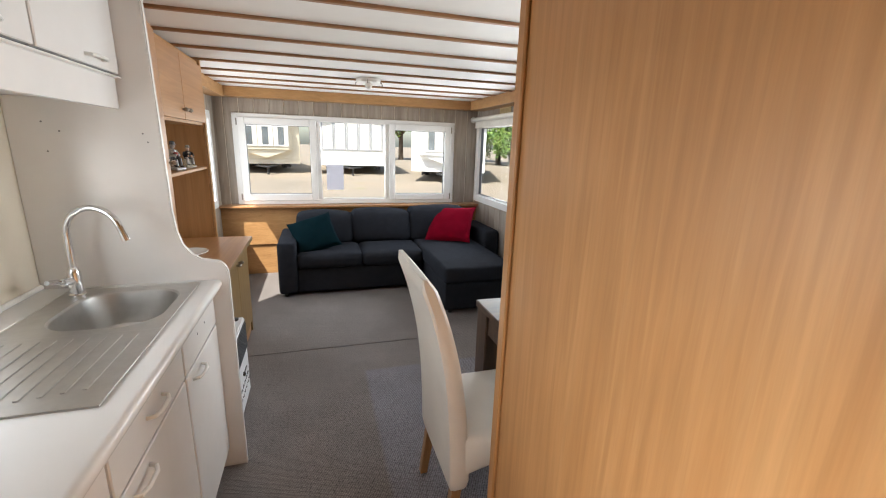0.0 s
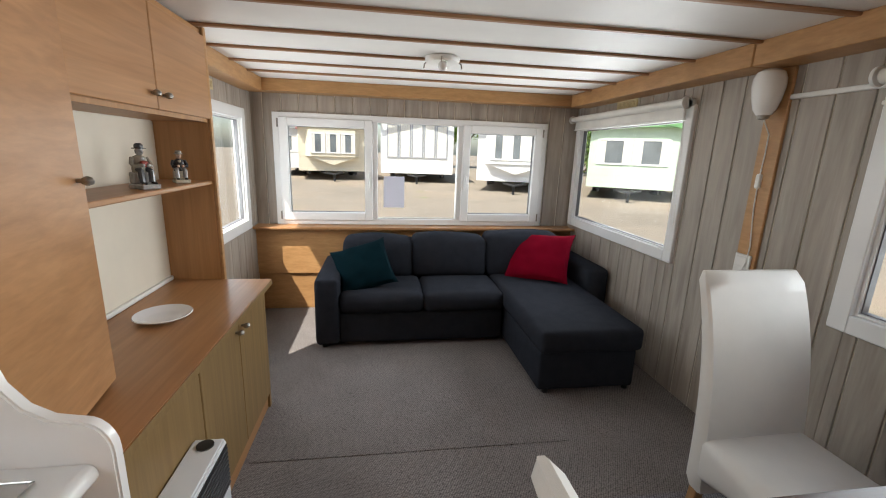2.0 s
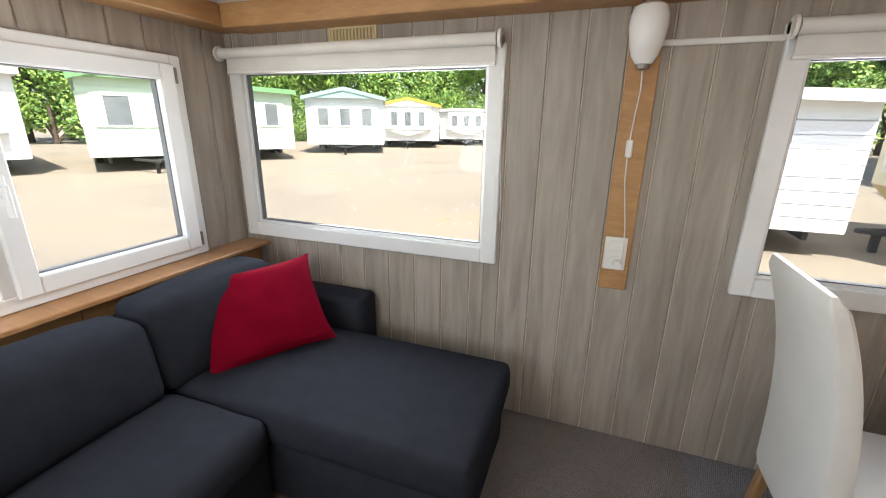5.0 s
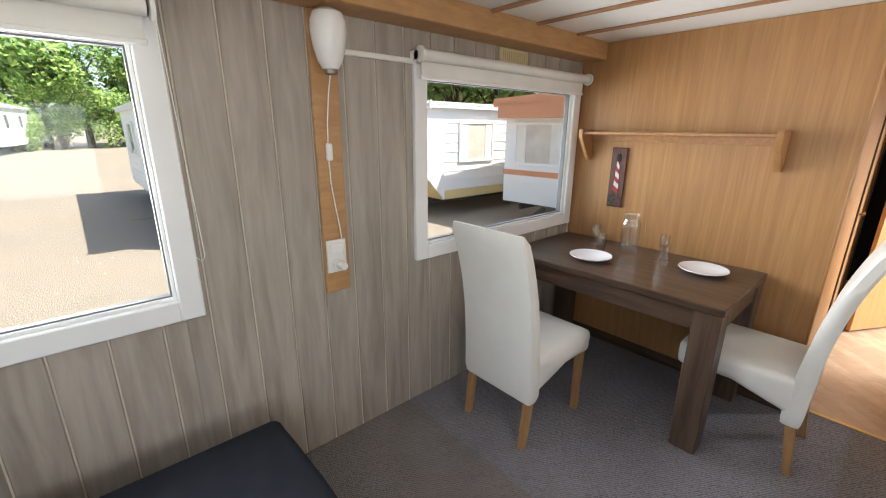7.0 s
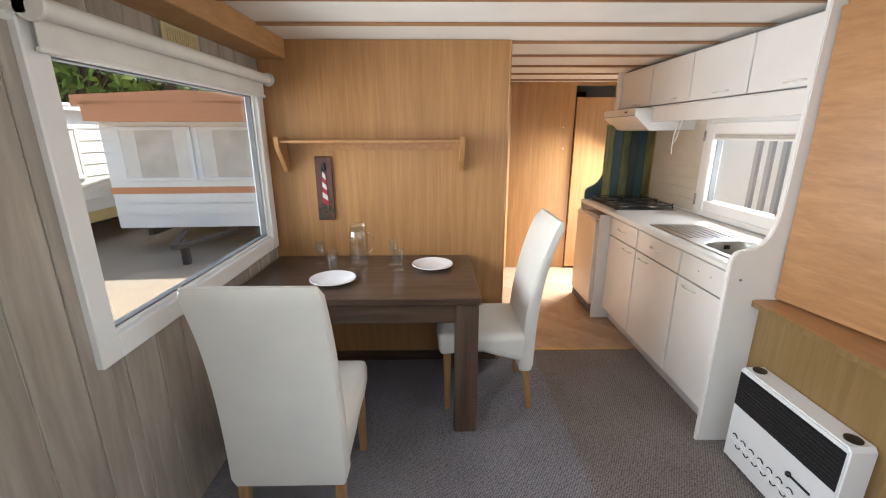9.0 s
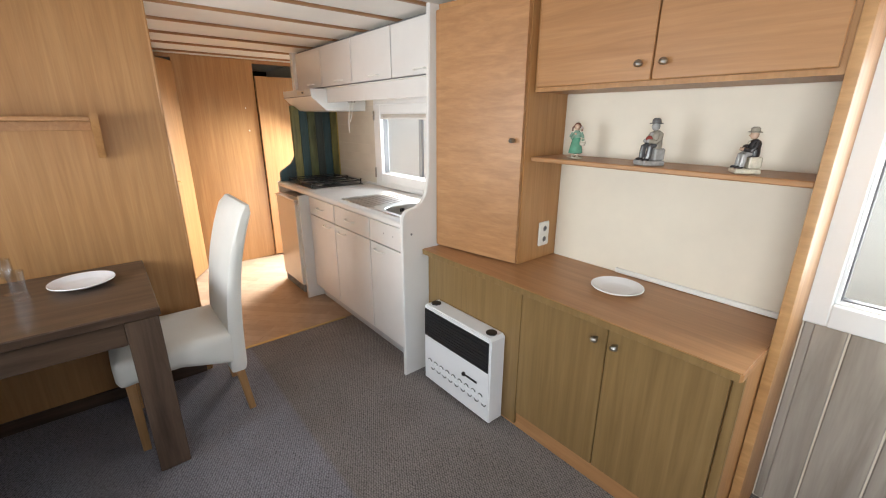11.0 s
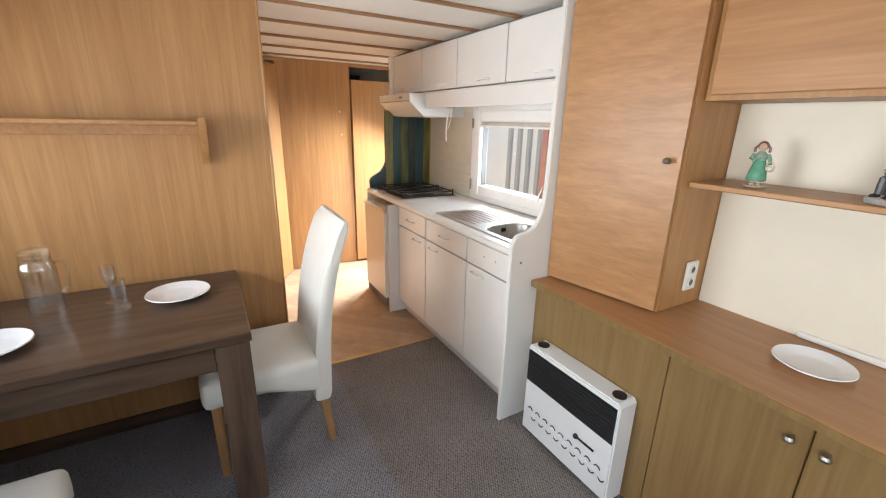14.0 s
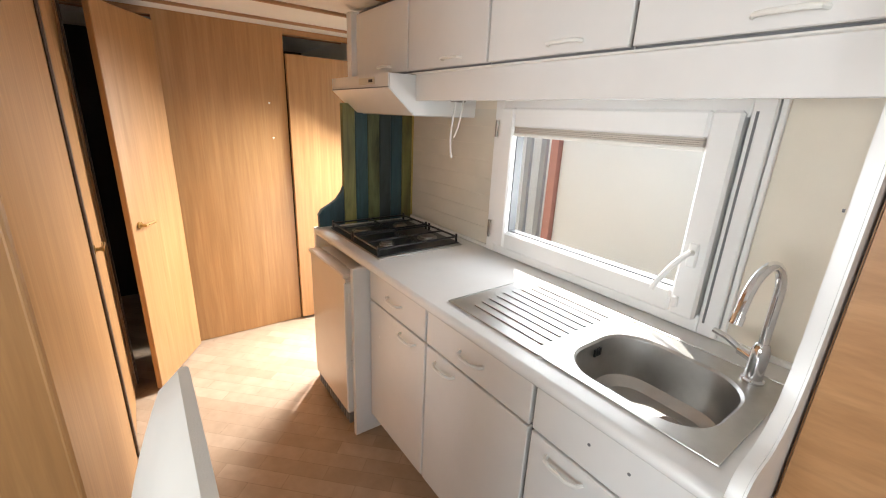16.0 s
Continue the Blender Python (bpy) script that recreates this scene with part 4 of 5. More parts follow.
def figurine(x, y, z, h, cols, seated, label, turn=0):
    """small glazed figure facing +x, one plain mesh; heights as shares of h"""
    bm = bmesh.new()

    def paint(old, col):
        for f in bm.faces:
            if f not in old:
                f.material_index = col

    def turned(prof, col, at=(0, 0), sx=1.0, sy=1.0, fold=0.0):
        old = set(bm.faces)
        rings = []
        for r, q in prof:
            ring = []
            for i in range(18):
                a = 2 * math.pi * i / 18
                f = r * (1 + fold * math.cos(6 * a) * max(0, 0.5 - q))
                ring.append(bm.verts.new(((at[0] + f * math.cos(a) * sx) * h, (at[1] + f * math.sin(a) * sy) * h, q * h)))
            rings.append(ring)
        for p, q in zip(rings, rings[1:]):
            for i in range(18):
                bm.faces.new((p[i], p[(i + 1) % 18], q[(i + 1) % 18], q[i]))
        bm.faces.new(rings[0][::-1])
        bm.faces.new(rings[-1])
        paint(old, col)

    def limb(pts, r, col):
        old = set(bm.faces)
        sweep(bm, [Vector(p) * h for p in pts], r * h, 9)
        paint(old, col)

    def lump(at, r, col, sc=(1, 1, 1)):
        old = set(bm.faces)
        bmesh.ops.create_uvsphere(bm, u_segments=12, v_segments=8, radius=r * h, matrix=Matrix.Translation(Vector(at) * h) @ Matrix.Diagonal((*sc, 1)))
        paint(old, col)

    if seated:
        old = set(bm.faces)
        box(bm, -0.20 * h, 0.30 * h, -0.20 * h, 0.20 * h, 0, 0.11 * h, bev=0.02 * h)
        box(bm, -0.20 * h, 0.05 * h, -0.17 * h, 0.17 * h, 0.11 * h, 0.37 * h, bev=0.03 * h)
        paint(old, 0)
        for q in range(7):
            lump((0.22 + 0.05 * math.cos(q * 2.1), -0.17 + q * 0.057, 0.08), 0.04, 0)
        for s in (-1, 1):
            limb([(-0.06, s * 0.07, 0.42), (0.08, s * 0.10, 0.43), (0.15, s * 0.11, 0.39), (0.16, s * 0.11, 0.28), (0.17, s * 0.10, 0.15)], 0.062, 1)
            lump((0.22, s * 0.11, 0.13), 0.06, 3, (1.5, 0.8, 0.6))
            limb([(-0.04, s * 0.15, 0.68), (0.01, s * 0.20, 0.56), (0.06, s * 0.19, 0.50), (0.15, s * 0.07, 0.52)], 0.046, 2)
            lump((0.17, s * 0.06, 0.52), 0.042, 4)
        turned([(0.15, 0.36), (0.16, 0.44), (0.145, 0.56), (0.155, 0.64), (0.12, 0.70), (0.05, 0.74)], 2, (-0.04, 0), 0.8, 1.05)
        lump((0.12, 0.0, 0.55), 0.085, cols_accent(cols), (0.7, 1.2, 0.9))
        lump((0.07, 0, 0.66), 0.05, 0, (0.5, 1.0, 0.9))
        lump((0.0, 0, 0.82), 0.085, 4, (1, 0.92, 1.12))
        lump((0.085, 0, 0.81), 0.02, 4)
        turned([(0.075, 0.87), (0.135, 0.875), (0.135, 0.89), (0.09, 0.90), (0.085, 0.96), (0.05, 0.995)], 5, (0.0, 0))
    else:
        turned([(0.20, 0), (0.21, 0.02), (0.19, 0.04)], 0)
        for s in (-1, 1):
            limb([(0.0, s * 0.06, 0.04), (0.0, s * 0.06, 0.2)], 0.04, 4)
            lump((0.05, s * 0.07, 0.06), 0.05, 0, (1.5, 0.8, 0.7))
        turned([(0.15, 0.13), (0.185, 0.15), (0.18, 0.20), (0.15, 0.36), (0.11, 0.52), (0.09, 0.57)], 1, (0, 0), 0.95, 1.05, 0.14)
        turned([(0.085, 0.54), (0.115, 0.60), (0.12, 0.68), (0.05, 0.76)], 2, (0, 0), 0.8, 1.05)
        limb([(0.0, -0.12, 0.70), (0.03, -0.17, 0.60), (0.08, -0.12, 0.55), (0.13, -0.02, 0.66)], 0.036, 2)
        limb([(0.0, 0.12, 0.70), (0.03, 0.17, 0.60), (0.09, 0.19, 0.50)], 0.036, 2)
        lump((0.13, -0.01, 0.67), 0.035, 4)
        turned([(0.05, 0.36), (0.075, 0.38), (0.085, 0.45), (0.08, 0.46)], 0, (0.12, 0.2))
        limb([(0.12, 0.13, 0.45), (0.12, 0.15, 0.53), (0.12, 0.2, 0.56), (0.12, 0.25, 0.53), (0.12, 0.27, 0.45)], 0.012, 0)
        lump((0.01, 0, 0.85), 0.085, 4, (1, 0.92, 1.1))
        lump((-0.025, 0, 0.88), 0.095, 5, (0.95, 1.05, 1.0))
        for s in (-1, 1):
            limb([(0.0, s * 0.09, 0.88), (-0.01, s * 0.13, 0.82), (0.0, s * 0.13, 0.74)], 0.025, 5)
    me = to_mesh("figurine", bm, cols[0])
    for c in cols[1:]:
        me.materials.append(c)
    f = tagged(new("figurine", me), label, "figurine", "shelf figurines")
    f.matrix_basis = pose(x, y, z, 0, 0, turn)
    return f


def cols_accent(cols):
    return 6 if len(cols) > 6 else 2


def glaze(name, c):
    return plain(name, c, 0.22, vary=0.25, scale=60)


G = [glaze("glaze_cream", (0.55, 0.5, 0.4)), glaze("glaze_green", (0.10, 0.30, 0.20)), glaze("glaze_sage", (0.22, 0.36, 0.28)), glaze("glaze_black", (0.03, 0.028, 0.03)),
     glaze("glaze_skin", (0.55, 0.38, 0.28)), glaze("glaze_brown", (0.16, 0.07, 0.05)), glaze("glaze_silver", (0.36, 0.35, 0.34)), glaze("glaze_rose", (0.30, 0.06, 0.05)), glaze("glaze_grey", (0.30, 0.27, 0.22)), glaze("glaze_slate", (0.09, 0.09, 0.095))]
figurine(-0.72, 2.395, 1.289, 0.156, [G[0], G[1], G[2], G[3], G[4], G[5]], False, "green glazed figurine of a girl with basket", 20)
figurine(-0.69, 2.745, 1.289, 0.172, [G[6], G[9], G[8], G[3], G[6], G[9], G[7]], True, "grey and red glazed seated figurine", -30)
figurine(-0.69, 3.055, 1.289, 0.146, [G[0], G[6], G[3], G[3], G[4], G[8]], True, "seated figurine in black coat and hat", -55)

heater = thing("gas_heater", "white metal wall heater with black grille", "heater", (-0.37, 2.06, 0))
b = bmesh.new()
slab(b, [(1.805, 0.02), (2.318, 0.02), (2.318, 0.47), (2.305, 0.485), (1.818, 0.485), (1.805, 0.47)], "x", -0.41, -0.3100, 0.006)
part("casing", b, plain("heater_white", (0.76, 0.77, 0.78), 0.3, vary=0.02), heater)
part("grille_panel", boxed(-0.3110, -0.3070, 1.815, 2.308, 0.30, 0.462), BLACK, heater)
for i in range(9):
    z = 0.308 + i * 0.0165
    part("louvre", boxed(-0.3080, -0.3030, 1.818, 2.305, z, z + 0.009, bev=0.001), plain("louvre_black", (0.02, 0.02, 0.022), 0.35) if "louvre_black" not in bpy.data.materials else bpy.data.materials["louvre_black"], heater)
for y in (1.85, 2.272):
    b = bmesh.new()
    lathe(b, [(0.027, 0), (0.027, 0.005), (0.018, 0.006)], (-0.36, y, 0.4852), 20)
    part("vent_cap", b, BLACK, heater)
for row, z0 in ((1, 0.150), (-1, 0.118)):
    for i in range(9):
        y = 1.842 + i * 0.0505 + (0.025 if row < 0 else 0)
        if y + 0.03 > 2.305:
            continue
        b = sweep(bmesh.new(), [(-0.3095, y, z0), (-0.3085, y + 0.006, z0 + row * 0.010), (-0.3082, y + 0.015, z0 + row * 0.013), (-0.3085, y + 0.024, z0 + row * 0.010), (-0.3095, y + 0.030, z0)], 0.0027, 6)
        part("air_slot", b, BLACK, heater)
    lip = [(-0.3090, 1.835 + k * 0.01263, 0.134 + row * 0.010 + 0.008 * math.sin(k * math.pi / 2)) for k in range(37)]
    part("wave_rib", sweep(bmesh.new(), lip, 0.0028, 6), bpy.data.materials["heater_white"], heater)
b = boxed(-0.3110, -0.3050, 2.13, 2.235, 0.205, 0.216, bev=0.002)
bmesh.ops.create_uvsphere(b, u_segments=10, v_segments=8, radius=0.012, matrix=Matrix.Translation((-0.3070, 2.14, 0.213)))
part("control_slot", b, BLACK, heater)

# ---------------------------------------------------------------- kitchen
panel = thing("kitchen_end_panel", "white curved end panel beside kitchen worktop", "panel", (-0.5, 1.695, 0))
outline = [(XL, 0), (-0.242, 0), (-0.242, 0.93)]
outline += [(-0.242 - 0.05 * (1 - math.cos(radians(a))), 0.93 + 0.065 * math.sin(radians(a))) for a in range(15, 91, 15)]
outline += [(-0.335, 1.003), (-0.37, 1.025), (-0.398, 1.065), (-0.413, 1.12), (-0.42, 1.2), (-0.432, 1.985), (XL, 1.985)]
part("panel", slab(bmesh.new(), outline, "y", 1.684, 1.710, 0.004), WHITE_LAM, panel)
for x, z in ((-0.778, 1.519), (-0.731, 1.489), (-0.774, 1.419), (-0.480, 1.489), (-0.467, 1.459), (-0.404, 1.403)):
    part("screw", tube(bmesh.new(), (x, 1.685, z), (x, 1.682, z), 0.0028, 8), RUBBER, panel)
part("cup_hook_screws", tube(bmesh.new(), (-0.30, 1.708, 0.86), (-0.30, 1.713, 0.86), 0.006, 10), RUBBER, panel)

for i, (a, c) in enumerate(((0.272, 0.724), (0.728, 1.234), (1.238, 1.682))):
    u = thing("base_unit", "white kitchen base unit with drawer and door", "cabinet", (-0.6, (a + c) / 2, 0), "kitchen base units")
    part("body", boxed(XL, -0.332, a, c, 0.10, 0.755 if i == 2 else 0.874), WHITE_LAM, u)
    part("plinth", boxed(XL, -0.37, a, c, 0.0, 0.099), plain("plinth_grey", (0.45, 0.45, 0.46), 0.5) if "plinth_grey" not in bpy.data.materials else bpy.data.materials["plinth_grey"], u)
    # grey sheet added behind the fronts, its colour giving the gaps their shade
    part("front_seal", boxed(-0.332, -0.328, a + 0.001, c - 0.001, 0.105, 0.87), RUBBER, u)
    mid = (a + c) / 2
    for nm, z0, z1 in (("drawer_front", 0.725, 0.862), ("door", 0.105, 0.717)):
        d = part(nm, boxed(-0.328, -0.308, a + 0.004, c - 0.004, z0, z1, bev=0.003), WHITE_LAM, u)
        if i == 2 and nm == "drawer_front":
            for yy in (mid - 0.05, mid + 0.05):
                part("screw_hole", tube(bmesh.new(), (-0.309, yy, 0.80), (-0.3065, yy, 0.80), 0.004, 8), RUBBER, d)
            continue
        hz = 0.795 if nm == "drawer_front" else 0.68
        hy = mid if nm == "drawer_front" else (c - 0.12 if i == 0 else a + 0.12)
        b = sweep(bmesh.new(), [(-0.308, hy - 0.055, hz), (-0.290, hy - 0.048, hz), (-0.282, hy - 0.025, hz), (-0.281, hy + 0.025, hz), (-0.290, hy + 0.048, hz), (-0.308, hy + 0.055, hz)], 0.0055, 8)
        part("handle", b, WHITE_PLASTIC, d, "white plastic bow handle")
# worktop with cut-outs for sink and hob is one slab in pieces round the bowl
BY0, BY1, BX0, BX1 = 1.24, 1.60, -0.69, -0.375
top = thing("worktop", "white laminate kitchen worktop with rounded edge", "worktop", (-0.6, 0.7, 0.9))
for q in ((XL, -0.29, -0.30, BY0 - 0.005), (XL, BX0 - 0.005, BY0 - 0.005, BY1 + 0.005), (BX1 + 0.005, -0.29, BY0 - 0.005, BY1 + 0.005), (XL, -0.29, BY1 + 0.005, 1.683)):
    part("slab", boxed(*q, 0.876, 0.914), WHITE_LAM, top)
part("nosing", sweep(bmesh.new(), [(-0.29, -0.30, 0.895), (-0.29, 0.6, 0.895), (-0.29, 1.683, 0.895)], 0.019, 16), WHITE_LAM, top)
part("wall_strip", boxed(XL, XL + 0.014, -0.30, 1.683, 0.914, 0.932, bev=0.004), WHITE_PLASTIC, top)

sink = thing("kitchen_sink", "stainless steel sink with ribbed draining board", "sink", (-0.54, 1.22, 0.915))
b = bmesh.new()
SX0, SX1, SY0, SY1, SZ = -0.765, -0.342, 0.808, 1.645, 0.918


def rounded(cx, cy, hx, hy, r, n):
    pts = []
    for qx, qy, a0 in ((1, 1, 0), (-1, 1, 90), (-1, -1, 180), (1, -1, 270)):
        for i in range(n + 1):
            a = radians(a0 + 90 * i / n)
            pts.append((cx + qx * (hx - r) + r * math.cos(a), cy + qy * (hy - r) + r * math.sin(a)))
    return pts


bx, by = (BX0 + BX1) / 2, (BY0 + BY1) / 2
hx, hy = (BX1 - BX0) / 2, (BY1 - BY0) / 2
lo_y = BY0 - 0.035
loops = []
for r_, dx, dz in ((0.11, 0.0, 0.0), (0.105, -0.006, -0.006), (0.10, -0.012, -0.05), (0.095, -0.018, -0.125), (0.08, -0.040, -0.15), (0.03, -0.10, -0.155)):
    loops.append([b.verts.new((x, y, SZ + dz)) for x, y in rounded(bx, by, hx + dx, hy + dx, max(0.01, r_), 8)])
for p, q in zip(loops, loops[1:]):
    for k in range(len(p)):
        b.faces.new((p[k], q[k], q[(k + 1) % len(p)], p[(k + 1) % len(p)]))
b.faces.new(loops[-1])
# flat rim round the bowl
def on_rect(x, y):
    dx, dy = x - bx, y - by
    tx = ((SX1 - bx) / dx) if dx > 1e-9 else ((SX0 - bx) / dx if dx < -1e-9 else 1e9)
    ty = ((SY1 - by) / dy) if dy > 1e-9 else ((lo_y - by) / dy if dy < -1e-9 else 1e9)
    t = min(tx, ty)
    return bx + dx * t, by + dy * t
outer = [b.verts.new((*on_rect(v.co.x, v.co.y), SZ)) for v in loops[0]]
for k in range(len(outer)):
    b.faces.new((outer[k], loops[0][k], loops[0][(k + 1) % len(outer)], outer[(k + 1) % len(outer)]))
part("bowl", b, STEEL, sink)
b = boxed(SX0, SX1, SY0, lo_y, SZ - 0.004, SZ - 0.0005)
part("drainer", b, STEEL, sink)
for i in range(9):
    x = -0.71 + i * 0.039
    part("rib", boxed(x - 0.0055, x + 0.0055, SY0 + 0.05 + 0.006 * abs(4 - i), lo_y - 0.03, SZ - 0.001, SZ + 0.003, bev=0.0014), STEEL, sink)
b = bmesh.new()
lathe(b, [(0.034, 0.0), (0.034, 0.003), (0.022, 0.004), (0.02, 0.009), (0.004, 0.011)], (bx - 0.06, by + 0.05, SZ - 0.156), 20)
part("drain", b, CHROME, sink)
b = bmesh.new()
for i in (-1, 0, 1):
    box(b, bx - 0.02 + i * 0.012, bx - 0.013 + i * 0.012, BY0 + 0.0105, BY0 + 0.016, SZ - 0.045, SZ - 0.022)
part("overflow", b, BLACK, sink)
part("rim", sweep(bmesh.new(), [(SX0, SY0, SZ), (SX1, SY0, SZ), (SX1, SY1, SZ), (SX0, SY1, SZ), (SX0, SY0, SZ)], 0.0022, 6), STEEL, sink)

tap = thing("kitchen_tap", "chrome kitchen tap with swan neck spout", "tap", (-0.715, 1.575, 0.918))
b = bmesh.new()
lathe(b, [(0.026, 0), (0.026, 0.006), (0.02, 0.01), (0.02, 0.085), (0.016, 0.10), (0.012, 0.105)], (-0.715, 1.575, 0.9185), 20)
part("body", b, CHROME, tap)
dirv = Vector((0.99, -0.10, 0))
base = Vector((-0.715, 1.575, 0.92))
pts = [base + Vector((0, 0, 0.09)), base + Vector((0, 0, 0.16)), base + Vector((0, 0, 0.225))]
for i in range(1, 13):
    a = radians(180 - 14 * i)
    pts.append(base + dirv * (0.085 + 0.085 * math.cos(a)) + Vector((0, 0, 0.225 + 0.09 * math.sin(a))))
pts.append(pts[-1] + (pts[-1] - pts[-2]) * 1.2)
part("spout", sweep(bmesh.new(), pts, 0.011, 14), CHROME, tap)
part("nozzle", tube(bmesh.new(), pts[-1], pts[-1] + (pts[-1] - pts[-2]).normalized() * 0.022, 0.0135, 14), CHROME, tap)
b = tube(bmesh.new(), base + Vector((0, 0, 0.055)), base + Vector((-0.015, -0.045, 0.06)), 0.014)
sweep(b, [base + Vector((-0.015, -0.045, 0.06)), base + Vector((-0.02, -0.08, 0.075)), base + Vector((-0.022, -0.115, 0.082))], 0.008, 10)
part("lever", b, CHROME, tap)

hob = thing("gas_hob", "black four-burner gas hob in the worktop", "hob", (-0.56, 0.04, 0.915))
part("tray", boxed(-0.79, -0.33, -0.245, 0.315, 0.9145, 0.921, bev=0.002), STEEL, hob)
part("plate", boxed(-0.785, -0.335, -0.24, 0.30, 0.9212, 0.926, bev=0.002), BLACK, hob)
for x, y, r in ((-0.68, -0.10, 0.04), (-0.68, 0.17, 0.05), (-0.45, -0.10, 0.05), (-0.45, 0.17, 0.035)):
    b = bmesh.new()
    lathe(b, [(r, 0), (r, 0.008), (r * 0.75, 0.009), (r * 0.75, 0.016), (r * 0.5, 0.019)], (x, y, 0.926), 20)
    part("burner", b, PEWTER, hob)
for y0 in (-0.225, 0.045):
    for x in (-0.775, -0.56, -0.345):
        part("grid_bar", boxed(x - 0.004, x + 0.004, y0, y0 + 0.24, 0.948, 0.956, bev=0.001), BLACK, hob)
    for y in (y0, y0 + 0.12, y0 + 0.24):
        part("grid_bar", boxed(-0.779, -0.341, y - 0.004, y + 0.004, 0.9485, 0.9565, bev=0.001), BLACK, hob)
    for x in (-0.775, -0.345):
        for y in (y0, y0 + 0.24):
            part("grid_foot", boxed(x - 0.0045, x + 0.0045, y - 0.0045, y + 0.0045, 0.926, 0.966, bev=0.001), BLACK, hob)
for i in range(4):
    b = bmesh.new()
    lathe(b, [(0.016, 0), (0.016, 0.012), (0.012, 0.016)], (-0.565 + 0.0 * i, -0.16 + i * 0.115, 0.926), 14)
    part("knob", b, BLACK, hob)

fr = thing("fridge", "small white fridge under the worktop", "fridge", (-0.5, 0.02, 0))
part("cabinet", boxed(XL + 0.03, -0.275, -0.225, 0.240, 0.03, 0.83, bev=0.004), WHITE_LAM, fr)
d = part("door", boxed(-0.272, -0.215, -0.225, 0.222, 0.10, 0.815, bev=0.006), FRIDGE, fr)
part("door_top", boxed(-0.268, -0.205, -0.225, 0.222, 0.815, 0.835, bev=0.006), FRIDGE, d, "ribbed plastic top edge")
part("edge_grip", boxed(-0.268, -0.205, 0.2225, 0.236, 0.12, 0.80, bev=0.005), WHITE_PLASTIC, d)
for i in range(14):
    y = -0.215 + i * 0.031
    part("kick_slat", boxed(-0.262, -0.225, y, y + 0.018, 0.03, 0.095, bev=0.001), RUBBER, fr)
part("side_panel", boxed(XL, -0.23, 0.244, 0.270, 0, 0.874, bev=0.002), WHITE_LAM, fr)
for z in (0.36, 0.70):
    part("hinge_cap", boxed(-0.262, -0.222, 0.2365, 0.242, z, z + 0.05, bev=0.002), WHITE_PLASTIC, fr)
part("foot", boxed(-0.80, -0.30, -0.2, 0.2, 0.0, 0.03), RUBBER, fr)

# painted plank splashback
pl = thing("plank_splashback", "blue and green weathered plank splashback beside hob", "panel", (-0.65, -0.315, 0.9))
paints = [("plank_blue", (0.035, 0.10, 0.125)), ("plank_green", (0.20, 0.235, 0.10)), ("plank_slate", (0.055, 0.085, 0.09)), ("plank_lime", (0.30, 0.29, 0.09)), ("plank_teal", (0.05, 0.135, 0.15))]
pm = [grainy(n, tuple(q * 0.3 for q in c), tuple(q * 0.75 for q in c), tuple(q * 1.25 for q in c), (14, 14, 2.2), 0.45, 0.4, 2.5, 0.5) for n, c in paints]
for i in range(6):
    x1 = -0.445 - i * 0.0725
    part("plank", boxed(x1 - 0.070, x1, -0.330, -0.302, 0.916, 1.56, bev=0.002), pm[[3, 4, 1, 2, 0, 3][i]], pl)
b = slab(bmesh.new(), [(-0.443, 0.916), (-0.300, 0.916), (-0.298, 0.985), (-0.315, 1.01), (-0.36, 1.035), (-0.40, 1.06), (-0.43, 1.10), (-0.443, 1.13)], "y", -0.330, -0.302, 0.002)
part("curved_plank", b, pm[0], pl)
part("corner_bead", boxed(XL, XL + 0.012, -0.301, -0.289, 0.933, 1.56, bev=0.003), plain("bead_yellow", (0.48, 0.36, 0.10), 0.5), pl)
# tall white support at the far end
part("support", boxed(XL, -0.275, -0.332, -0.304, 0.0, 0.914), WHITE_LAM, thing("fridge_end_panel", "white end panel of the kitchen run", "panel", (-0.6, -0.32, 0)))
wp = thing("wall_panel_kitchen", "pale plank-effect wall board above worktop", "wall panel", (XL, 0.1, 1.2), kind="structure")
cream2 = plain("pale_board", (0.66, 0.62, 0.53), 0.45, vary=0.05)
for i in range(8):
    z = 0.933 + i * 0.078
    part("board", boxed(XL + 0.001, XL + 0.006, -0.288, 0.418, z, z + 0.0765), cream2, wp)

hood = thing("cooker_hood", "white slanted cooker hood under wall cupboards", "cooker hood", (-0.65, -0.05, 1.52))
prof = [(XL, 1.515), (-0.53, 1.515), (-0.415, 1.615), (-0.412, 1.672), (XL, 1.678)]
part("body", slab(bmesh.new(), prof, "y", -0.345, 0.252, 0.004), WHITE_LAM, hood)
part("seam", boxed(-0.4135, -0.4105, -0.343, 0.250, 1.617, 1.621), RUBBER, hood)
part("control_panel", boxed(-0.4132, -0.4095, -0.02, 0.13, 1.632, 1.660, bev=0.002), plain("panel_cream", (0.60, 0.55, 0.45), 0.4), hood)
part("switch", boxed(-0.4105, -0.4075, 0.08, 0.115, 1.64, 1.652, bev=0.001), BLACK, hood)
part("filter", boxed(-0.85, -0.56, -0.30, 0.20, 1.511, 1.5155), STEEL, hood)

